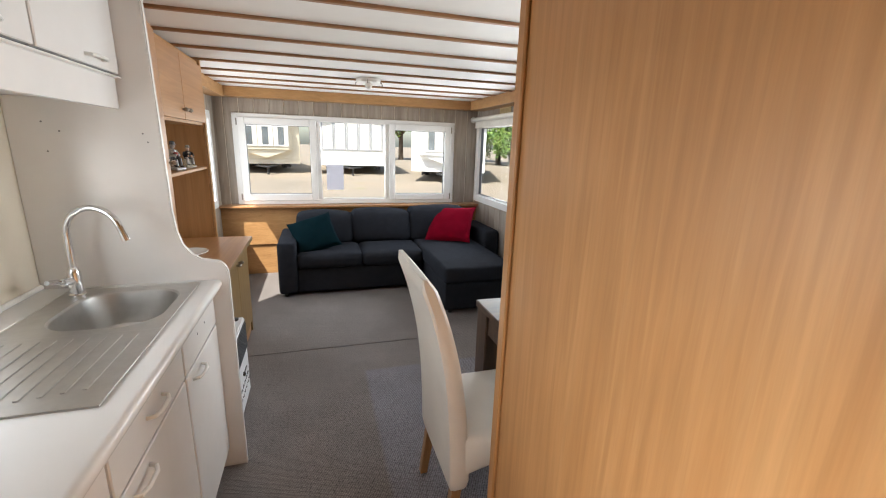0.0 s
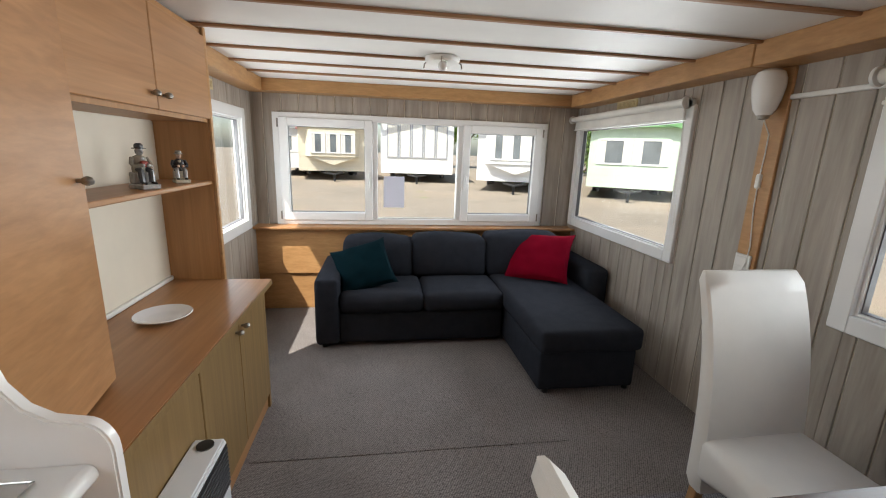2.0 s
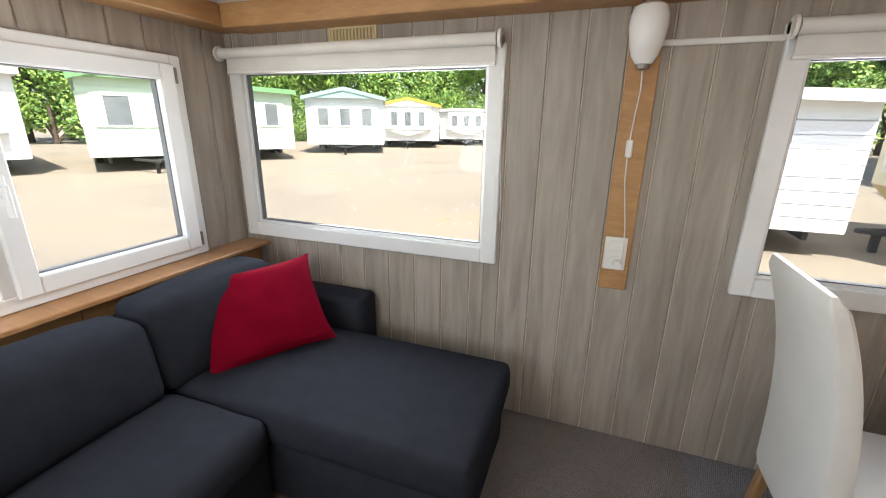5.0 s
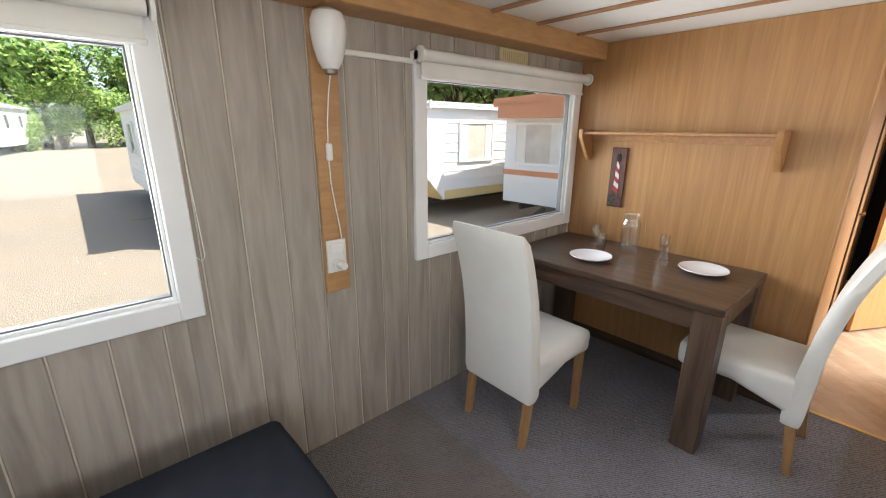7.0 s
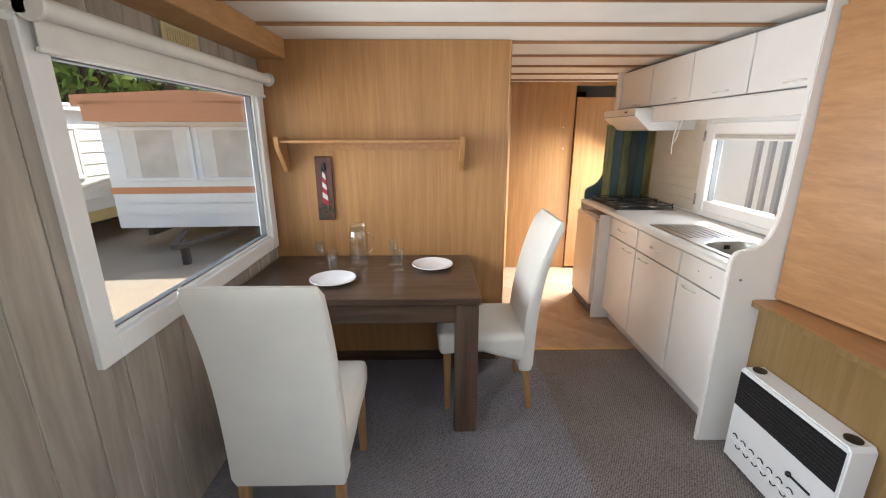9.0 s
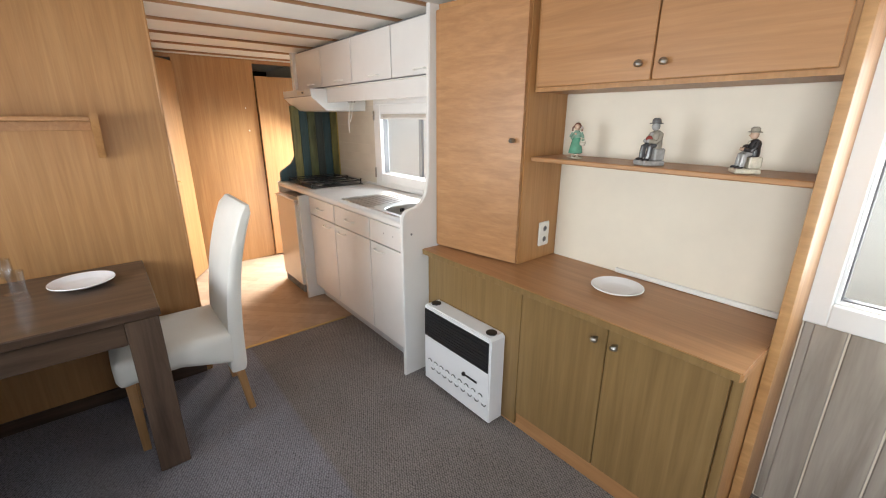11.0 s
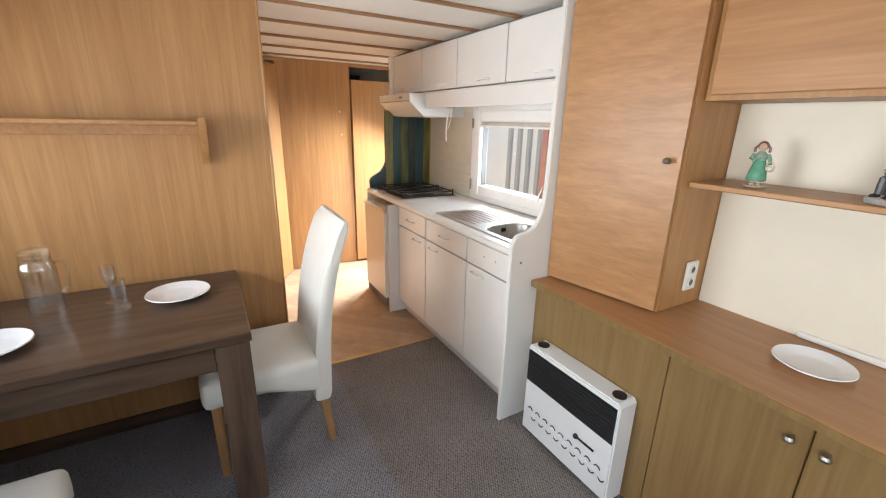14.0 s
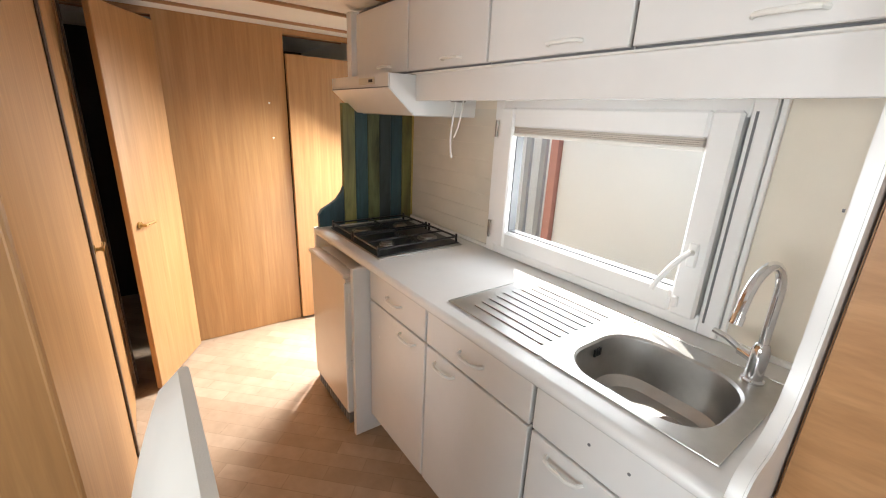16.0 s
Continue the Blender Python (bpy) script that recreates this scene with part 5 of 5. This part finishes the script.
for i, (a, c) in enumerate(((-0.290, 0.208), (0.212, 0.706), (0.710, 1.209), (1.213, 1.682))):
    u = thing("wall_unit", "white kitchen wall cupboard with flap door", "cabinet", (-0.7, (a + c) / 2, 1.68), "kitchen wall units")
    part("body", boxed(XL, -0.548, a, c, 1.68, 1.985), WHITE_LAM, u)
    # grey sheet again, to shade the gaps round the flap doors
    part("front_seal", boxed(-0.548, -0.545, a + 0.001, c - 0.001, 1.683, 1.985), RUBBER, u)
    d = part("door", boxed(-0.545, -0.525, a + 0.003, c - 0.003, 1.688, 1.972, bev=0.003), WHITE_LAM, u)
    hy = (a + c) / 2 + 0.06
    b = sweep(bmesh.new(), [(-0.525, hy - 0.055, 1.715), (-0.508, hy - 0.048, 1.715), (-0.500, hy - 0.025, 1.715), (-0.500, hy + 0.025, 1.715), (-0.508, hy + 0.048, 1.715), (-0.525, hy + 0.055, 1.715)], 0.0055, 8)
    part("handle", b, WHITE_PLASTIC, d, "white plastic bow handle")
part("side", boxed(XL, -0.50, -0.345, -0.293, 1.68, 1.985, bev=0.003), WHITE_LAM, thing("wall_unit_end", "white end board of wall cupboards", "panel", (-0.7, -0.32, 1.68)))
val = thing("light_valance", "white boxed valance below the wall cupboards", "valance", (-0.6, 1.0, 1.6))
part("board", boxed(-0.56, -0.540, 0.254, 1.682, 1.572, 1.678, bev=0.002), WHITE_LAM, val)
part("underside", boxed(XL, -0.561, 0.254, 1.682, 1.60, 1.612), WHITE_LAM, val)
part("top_strip", boxed(-0.545, -0.520, 0.254, 1.682, 1.674, 1.6795, bev=0.002), WHITE_PLASTIC, val)
wire = thing("loose_cable", "loose white cable hanging from the valance", "cable", (-0.7, 0.36, 1.5))
part("cord", sweep(bmesh.new(), [(-0.70, 0.33, 1.60), (-0.69, 0.335, 1.55), (-0.68, 0.33, 1.48), (-0.672, 0.335, 1.42), (-0.665, 0.35, 1.37), (-0.66, 0.365, 1.345)], 0.004, 8), WHITE_PLASTIC, wire)
part("cord", sweep(bmesh.new(), [(-0.70, 0.38, 1.60), (-0.69, 0.385, 1.54), (-0.682, 0.37, 1.47), (-0.675, 0.355, 1.43)], 0.003, 8), WHITE_PLASTIC, wire)
part("clip", boxed(-0.73, -0.69, 0.30, 0.36, 1.575, 1.60, bev=0.003), PEWTER, wire)


# ---------------------------------------------------------------- yard outside
GZ = -0.62
GRAVEL_M, nt, bs = shader("yard_gravel")
v = coords(nt, (1, 1, 1), False)
c1 = ramp(nt, noise_tex(nt, v, 0.25, 6, 0.6), [(0.3, (0.28, 0.235, 0.18)), (0.5, (0.33, 0.275, 0.21)), (0.68, (0.37, 0.29, 0.21))])
c2 = ramp(nt, noise_tex(nt, v, 45, 4, 0.7), [(0.3, (0.35, 0.35, 0.35)), (0.65, (1.15, 1.15, 1.15))])
cc = mixc(nt, 0.85, c1, c2, "MULTIPLY")
weeds = ramp(nt, noise_tex(nt, v, 0.5, 7, 0.7, 0.4), [(0.64, (0, 0, 0)), (0.70, (1, 1, 1))])
cc = mixc(nt, weeds, cc, (0.16, 0.20, 0.06))
nt.links.new(cc, bs.inputs["Base Color"])
bs.inputs["Roughness"].default_value = 0.95
bump(nt, bs, noise_tex(nt, v, 60, 4), 0.8, 0.02)
ground = solid("ground", boxed(-400, 400, -400, 400, GZ - 0.3, GZ), GRAVEL_M, "pale gravel yard with sparse weeds", "ground", kind="structure")

SHELL = {k: plain("shell_" + k, c, 0.4, vary=0.05, scale=2) for k, c in dict(white=(0.80, 0.80, 0.78), cream=(0.72, 0.65, 0.50), yellow=(0.70, 0.55, 0.27), mint=(0.55, 0.68, 0.52), pale=(0.68, 0.72, 0.70), grey=(0.58, 0.58, 0.58)).items()}
TRIM = {k: plain("trim_" + k, c, 0.4, vary=0.06) for k, c in dict(red=(0.50, 0.06, 0.05), orange=(0.60, 0.25, 0.12), green=(0.16, 0.34, 0.14), teal=(0.30, 0.42, 0.40), yellow=(0.62, 0.36, 0.06), grey=(0.35, 0.36, 0.37), white=(0.74, 0.74, 0.72)).items()}
DARKGLASS = plain("far_window_glass", (0.17, 0.19, 0.20), 0.08, vary=0.4, scale=1.2)
CURTAIN = plain("pale_curtain", (0.74, 0.71, 0.64), 0.8)
# beige pane colour stands in for the bright interior seen through the glass
LIT_PANE = plain("lit_interior_pane", (0.60, 0.55, 0.47), 0.5, vary=0.2, scale=3)
CHASSIS = plain("chassis_dark", (0.03, 0.03, 0.03), 0.7)


def mobile_home(W, L, H, shell, trimc, gable, front, label, band=None, slant=0.0, nose=None, lit_panes=False):
    """local: front face at y = 0 looking to -y, body towards +y, centre x = 0, floor of the shell at z = 0.45"""
    h = thing("mobile_home", label, "mobile home", group="mobile homes in the yard")
    z0, z1 = 0.45, 0.45 + H
    sh, tr = SHELL[shell], TRIM[trimc]
    prof = [(-slant, z0 + 0.6), (0.25 * (slant > 0), z0), (L, z0), (L, z1), (-slant, z1)]
    part("wall", slab(bmesh.new(), prof, "x", -W / 2, W / 2, 0.02), sh, h)
    g = 0.5 if gable else 0.12
    b = slab(bmesh.new(), [(-W / 2 - 0.12, z1), (W / 2 + 0.12, z1), (W / 2 + 0.12, z1 + 0.05), (0, z1 + g), (-W / 2 - 0.12, z1 + 0.05)], "y", 0.03 if front == "tall" else -0.25 - slant, L + 0.1)
    part("roof", b, SHELL["white"] if trimc not in ("green", "teal") else tr, h)
    for s in (-1, 1):
        b = slab(bmesh.new(), [(s * (W / 2 + 0.14), z1 - 0.10), (s * (W / 2 + 0.14), z1 + 0.07), (0, z1 + g + 0.03), (0, z1 + g - 0.14)], "y", -0.30, -0.24)
        part("bargeboard", b, tr, h)
        part("gutter", boxed(s * (W / 2 + 0.06) - 0.05, s * (W / 2 + 0.06) + 0.05, -0.2, L, z1 - 0.08, z1 + 0.04), tr, h)
    if band:
        part("band", boxed(-W / 2 - 0.006, W / 2 + 0.006, -0.004 - slant * 0.0, L + 0.004, z0 + 0.62, z0 + 0.74), TRIM[band], h)
        part("band", boxed(-W / 2 - 0.006, W / 2 + 0.006, -0.3, L + 0.004, z1 - 0.34, z1 - 0.02), TRIM[band], h)
    if nose:
        pn = [(-slant - 0.012, z0 + 0.6), (0.238, z0 - 0.01), (0.262, z0 - 0.01), (-slant + 0.012, z0 + 0.6)]
        part("nose_panel", slab(bmesh.new(), pn, "x", -W / 2 + 0.02, W / 2 - 0.02), SHELL[nose], h)
        part("front_panel", boxed(-W / 2 + 0.02, W / 2 - 0.02, -slant - 0.012, -slant + 0.01, z0 + 0.602, z1 - 0.03), SHELL["cream"], h)
        for sx in (-1, 1):
            part("skirt_band", boxed(*sorted((sx * (W / 2 - 0.005), sx * (W / 2 + 0.014))), 0.27, L, z0, z0 + 0.21), SHELL[nose], h)
    # board joints of the cladding
    for i in range(1, int(H / 0.22)):
        zz = z0 + i * 0.22
        part("cladding_lip", boxed(-W / 2 - 0.012, W / 2 + 0.012, 0.26 * (slant > 0) - 0.0, L + 0.012, zz, zz + 0.012), sh, h)

    def win(axis, at, a0, a1, w0, w1, s=1, curtained=False):
        lo, hi = sorted((at, at + s * 0.04))
        w = part("window", frame_ring(bmesh.new(), axis, lo, hi, a0, a1, w0, w1, 0.06, 0.005), TRIM["grey"] if curtained else SHELL["white"], h)
        l2, h2 = sorted((at + s * 0.004, at + s * 0.018))
        part("pane", boxed(*((l2, h2, a0 + 0.06, a1 - 0.06) if axis == "x" else (a0 + 0.06, a1 - 0.06, l2, h2)), w0 + 0.06, w1 - 0.06), CURTAIN if curtained else (LIT_PANE if lit_panes else DARKGLASS), w)
        l3, h3 = sorted((at + s * 0.019, at + s * 0.026))
        cw = (a1 - a0) * 0.2
        for q0, q1 in ((a0 + 0.06, a0 + 0.06 + cw), (a1 - 0.06 - cw, a1 - 0.06)):
            part("curtain", boxed(*((l3, h3, q0, q1) if axis == "x" else (q0, q1, l3, h3)), w0 + 0.06, w1 - 0.06), CURTAIN, w)
    zs = z0 + 0.85
    if front == "bay":
        part("bay", slab(bmesh.new(), [(-W * 0.40, 0), (-W * 0.33, -0.35), (W * 0.33, -0.35), (W * 0.40, 0)], "z", zs - 0.15, z1 - 0.15), sh, h)
        for i in range(3):
            a = -W * 0.33 + i * W * 0.22
            win("y", -0.35, a + 0.02, a + W * 0.22 - 0.02, zs, z1 - 0.3, -1)
        part("skirt", slab(bmesh.new(), [(-W * 0.36, zs - 0.16), (W * 0.36, zs - 0.16), (0, zs - 0.55)], "y", -0.28, 0), sh, h)
    elif front == "tall":
        part("gable_board", slab(bmesh.new(), [(-W / 2, z1), (W / 2, z1), (0, z1 + g - 0.05)], "y", 0.0, 0.028), sh, h)
        for i in range(5):
            a = -W * 0.42 + i * W * 0.168
            top = z1 - 0.1 + 0.3 * (1 - abs(i - 2) / 2.4)
            win("y", 0, a + 0.02, a + W * 0.168 - 0.02, z0 + 0.75, top, -1, True)
    elif front != "blank":
        n = 3 if front == "three" else 2
        for i in range(n):
            a = -W * 0.42 + i * W * 0.84 / n
            win("y", -slant - 0.012 * (slant > 0), a + 0.03, a + W * 0.84 / n - 0.03, zs, z1 - 0.42, -1)
    for s in (-1, 1):
        y = 0.7
        while y + 1.3 < L:
            win("x", s * (W / 2), y, y + 1.2, zs, z1 - 0.35, s)
            y += 2.4
    for s in (-0.35, 0.35):
        part("chassis_beam", boxed(s * W - 0.04, s * W + 0.04, 0.1, L, 0.28, 0.45), CHASSIS, h)
    part("drawbar", slab(bmesh.new(), [(-0.5, 0.1), (-0.42, 0.1), (0, -1.0), (0.42, 0.1), (0.5, 0.1), (0.06, -1.15), (-0.06, -1.15)], "z", 0.33, 0.40), CHASSIS, h)
    for s in (-1, 1):
        for yy in (L * 0.5, L * 0.5 + 0.7):
            b = tube(bmesh.new(), (s * W * 0.42 - 0.1, yy, 0.32), (s * W * 0.42 + 0.1, yy, 0.32), 0.32, 20)
            part("wheel", b, CHASSIS, h)
    part("prop", boxed(-0.05, 0.05, -0.9, -0.8, 0, 0.34), CHASSIS, h)
    return h


def place(h, x, y, face, size=1.0):
    """face: heading, in degrees from +y anticlockwise, that the front looks towards"""
    h.matrix_basis = pose(x, y, GZ, 0, 0, face + 180) @ Matrix.Scale(size, 4)
    return h


# row seen through the front window
place(mobile_home(3.0, 8, 2.15, "grey", "grey", False, "two", "grey mobile home with shuttered window"), -7.5, 33.5, 170, 1.36)
place(mobile_home(3.2, 9, 2.1, "cream", "red", True, "bay", "cream mobile home with red gable"), -3.0, 30.0, 190, 1.36)
place(mobile_home(3.6, 9, 2.4, "white", "teal", True, "tall", "white chalet home with tall gable windows"), 2.6, 29.5, 175, 1.36)
place(mobile_home(3.2, 9, 2.25, "white", "white", False, "bay", "white mobile home with bay front"), 7.6, 23.5, 160, 1.36)
place(mobile_home(3.0, 8, 2.2, "mint", "green", True, "two", "pale green mobile home"), 12.6, 20.5, 150, 1.36)
place(mobile_home(3.6, 9, 2.2, "mint", "green", False, "three", "green trimmed mobile home"), 17.9, 20.6, 140, 1.36)
place(mobile_home(3.8, 9, 2.2, "pale", "teal", True, "three", "pale mobile home with grey-green roof"), 25.4, 19.3, 118, 1.36)
place(mobile_home(3.9, 9, 2.1, "white", "yellow", True, "bay", "white mobile home with yellow gable"), 34.0, 18.6, 112, 1.36)
place(mobile_home(3.9, 9, 2.0, "white", "white", False, "bay", "low white mobile home"), 41.0, 15.5, 105, 1.36)
place(mobile_home(3.6, 9, 2.0, "pale", "grey", True, "two", "pale grey mobile home"), 43.0, 9.2, 80, 1.36)
# close neighbours beyond the dining window
place(mobile_home(3.2, 8, 2.1, "white", "white", False, "blank", "white panelled mobile home close by"), 8.5, 0.6, 90)
place(mobile_home(3.3, 9, 2.15, "white", "white", False, "three", "cream and yellow touring home", slant=0.35, nose="yellow", lit_panes=True), 9.4, -2.7, 0)
place(mobile_home(3.1, 8, 2.2, "white", "orange", False, "two", "white caravan with orange stripes", band="orange", lit_panes=True), 5.3, -4.1, 3)
place(mobile_home(3.0, 9, 2.1, "white", "white", False, "three", "white mobile home across the yard"), -9.5, 17.5, -140)
place(mobile_home(3.0, 9, 2.1, "pale", "white", False, "three", "pale mobile home across the yard"), -14.5, 13.0, -120)
# neighbour wall beyond the kitchen window
nb = thing("neighbour_wall", "white neighbouring wall with red post and lattice", "house", (-2.6, 0, GZ))
part("wall", boxed(-2.75, -2.6, -0.57, 4.2, GZ, 2.3), SHELL["white"], nb)
part("post", boxed(-2.66, -2.55, -0.66, -0.58, GZ, 2.3), plain("faded_red_wood", (0.48, 0.22, 0.18), 0.6), nb)
for i in range(4):
    part("lath", boxed(-2.68, -2.64, -1.42 + i * 0.19, -1.36 + i * 0.19, GZ, 2.0), TRIM["grey"], nb)
part("back", boxed(-3.2, -3.1, -3.0, -0.6, GZ, 2.2), SHELL["white"], nb)

# parked car
car = thing("car", "blue parked hatchback car", "car", (-6, 13.5, GZ))
paint = plain("blue_paint", (0.04, 0.09, 0.28), 0.15, vary=0.03)
b = slab(bmesh.new(), [(-2.0, 0.3), (2.0, 0.3), (2.05, 0.7), (1.7, 0.85), (1.0, 0.95), (0.4, 1.42), (-1.2, 1.45), (-1.9, 0.95), (-2.05, 0.7)], "y", -0.85, 0.85, 0.06)
part("body", b, paint, car)
for s in (-1, 1):
    b = slab(bmesh.new(), [(0.9, 0.97), (0.4, 1.36), (-1.1, 1.38), (-1.6, 0.98)], "y", s * 0.855 - 0.01, s * 0.855 + 0.01)
    part("side_window", b, DARKGLASS, car)
    for x in (-1.3, 1.3):
        w = part("wheel", tube(bmesh.new(), (x, s * 0.86, 0.31), (x, s * 0.70, 0.31), 0.31, 20), CHASSIS, car)
        part("rim", tube(bmesh.new(), (x, s * 0.875, 0.31), (x, s * 0.85, 0.31), 0.19, 16), PEWTER, w)
car.matrix_basis = pose(-6.3, 14.0, GZ, 0, 0, -60)

# tree belt: leaf clumps on limbs
LEAF, nt, bs = shader("leaves")
rnd = nt.nodes.new("ShaderNodeNewGeometry")
nt.links.new(ramp(nt, rnd.outputs["Random Per Island"], [(0.0, (0.07, 0.15, 0.03)), (0.5, (0.16, 0.28, 0.05)), (1.0, (0.30, 0.40, 0.08))]), bs.inputs["Base Color"])
bs.inputs["Roughness"].default_value = 0.6
BARK = plain("bark", (0.09, 0.065, 0.045), 0.9, vary=0.3, relief=0.6, relief_scale=30)


def tree(seed):
    rng = random.Random(seed)
    t = thing("tree", "broadleaf tree in the green belt behind the yard", "tree", group="tree belt")
    b = tube(bmesh.new(), (0, 0, 0), (0, 0, 4.2), 0.22, 10, 0.12)
    cents = []
    for i in range(9):
        a, z = rng.random() * 6.28, 2.2 + rng.random() * 3.2
        p = Vector((math.cos(a) * (1.0 + rng.random() * 1.4), math.sin(a) * (1.0 + rng.random() * 1.4), z + 1.2))
        tube(b, (0, 0, z * 0.7), p, 0.07, 6, 0.02)
        cents += [p, p * 0.7 + Vector((0, 0, 2.0 * rng.random()))]
    cents += [Vector((0, 0, 6.6)), Vector((0.5, 0.2, 5.8))]
    part("trunk", b, BARK, t)
    vs, fs = [], []
    for c in cents:
        rad = 0.75 + rng.random() * 0.6
        for k in range(190):
            d = Vector((rng.gauss(0, 1), rng.gauss(0, 1), rng.gauss(0, 0.8)))
            d = d.normalized() * rad * (0.55 + 0.5 * rng.random())
            p = c + d
            u = Vector((rng.gauss(0, 1), rng.gauss(0, 1), rng.gauss(0, 1))).normalized()
            w = u.orthogonal().normalized()
            s = 0.10 + 0.10 * rng.random()
            n = len(vs)
            vs += [p + u * s, p + w * s * 0.6, p - u * s, p - w * s * 0.6]
            fs.append((n, n + 1, n + 2, n + 3))
    me = bpy.data.meshes.new("crown")
    me.from_pydata([tuple(v) for v in vs], [], fs)
    me.materials.append(LEAF)
    attach(new("crown", me), t)
    return t


kinds = [tree(s) for s in (3, 7, 11)]
rng = random.Random(5)
spots = []
for i in range(46):
    a = radians(88 - i * 3.4)
    r = 52 + rng.random() * 9
    spots.append((r * math.cos(a) + 3, r * math.sin(a) + 2))
spots += [(15 + i * 2.6, -13 - rng.random() * 4 - i * 0.6) for i in range(9)] + [(8 + i * 2.4, -16 - rng.random() * 3) for i in range(4)]
for i, (x, y) in enumerate(spots):
    s = 1.25 + rng.random() * 0.6
    if i < 3:
        kinds[i].matrix_basis = pose(x, y, GZ, 0, 0, rng.random() * 360) @ Matrix.Scale(s, 4)
    else:
        k = copy_thing(kinds[i % 3], Matrix.Identity(4))
        k.matrix_basis = pose(x, y, GZ, 0, 0, rng.random() * 360) @ Matrix.Scale(s, 4)

# bushy young trees in front of the belt
for i in range(34):
    a = radians(70 - i * 4.0)
    r = 47 + rng.random() * 4
    k = copy_thing(kinds[i % 3], Matrix.Identity(4))
    tagged(k, "low bushy young tree at the edge of the belt", "tree", "tree belt")
    k.matrix_basis = pose(r * math.cos(a) + 3, r * math.sin(a) + 2, GZ - 1.9, 0, 0, rng.random() * 360) @ Matrix.Scale(0.85 + rng.random() * 0.35, 4)

# ---------------------------------------------------------------- plank cladding of the living room walls
PM = {}


def plank(owner, axis, at0, at1, u0, u1, z0, z1):
    """one board, with a groove left beside it; alike boards share a mesh"""
    key = (axis, round(u1 - u0, 3), round(z1 - z0, 3), round(at1 - at0, 3))
    if key not in PM:
        w, hgt, d = u1 - u0, z1 - z0, at1 - at0
        bm = boxed(*((0, d, 0, w) if axis == "x" else (0, w, 0, d)), 0, hgt, bev=0.0035)
        PM[key] = to_mesh("plank", bm, GREY_PLANK, False)
    o = new("plank", PM[key])
    o.parent = owner
    o.matrix_basis = Matrix.Translation((at0, u0, z0) if axis == "x" else (u0, at0, z0))


def clad(owner, axis, at0, at1, lo, hi, holes, step, first, ztop):
    edges = [lo]
    u = first
    while u < hi - 0.01:
        if u > lo + 0.01:
            edges.append(u)
        u += step
    edges.append(hi)
    for a, c in zip(edges, edges[1:]):
        a2, c2 = a + 0.0028, c - 0.0028
        cuts = [q for q in holes if q[0] < c2 - 0.01 and q[1] > a2 + 0.01]
        if not cuts:
            plank(owner, axis, at0, at1, a2, c2, 0.004, ztop)
            continue
        h0, h1, w0, w1 = cuts[0]
        if a2 < h0 - 0.012:
            plank(owner, axis, at0, at1, a2, h0, 0.004, ztop)
            a2 = h0
        if c2 > h1 + 0.012:
            plank(owner, axis, at0, at1, h1, c2, 0.004, ztop)
            c2 = h1
        plank(owner, axis, at0, at1, a2, c2, 0.004, w0)
        plank(owner, axis, at0, at1, a2, c2, w1, ztop)


clad(wall_right, "x", XR, XR + 0.008, 0.915, YE, [RW1, RW2], 0.1505, 0.915 + 0.109, 1.905)
clad(wall_end, "y", YE, YE + 0.008, XL, XR, [EW], 0.1505, XL + 0.10, 1.915)
wall_panel_left = thing("wall_lining", "grey plank lining beside the left window", "wall", kind="structure")
clad(wall_panel_left, "x", XL - 0.001, XL + 0.006, 3.27, YE, [LW], 0.1505, 3.27 + 0.12, 1.905)
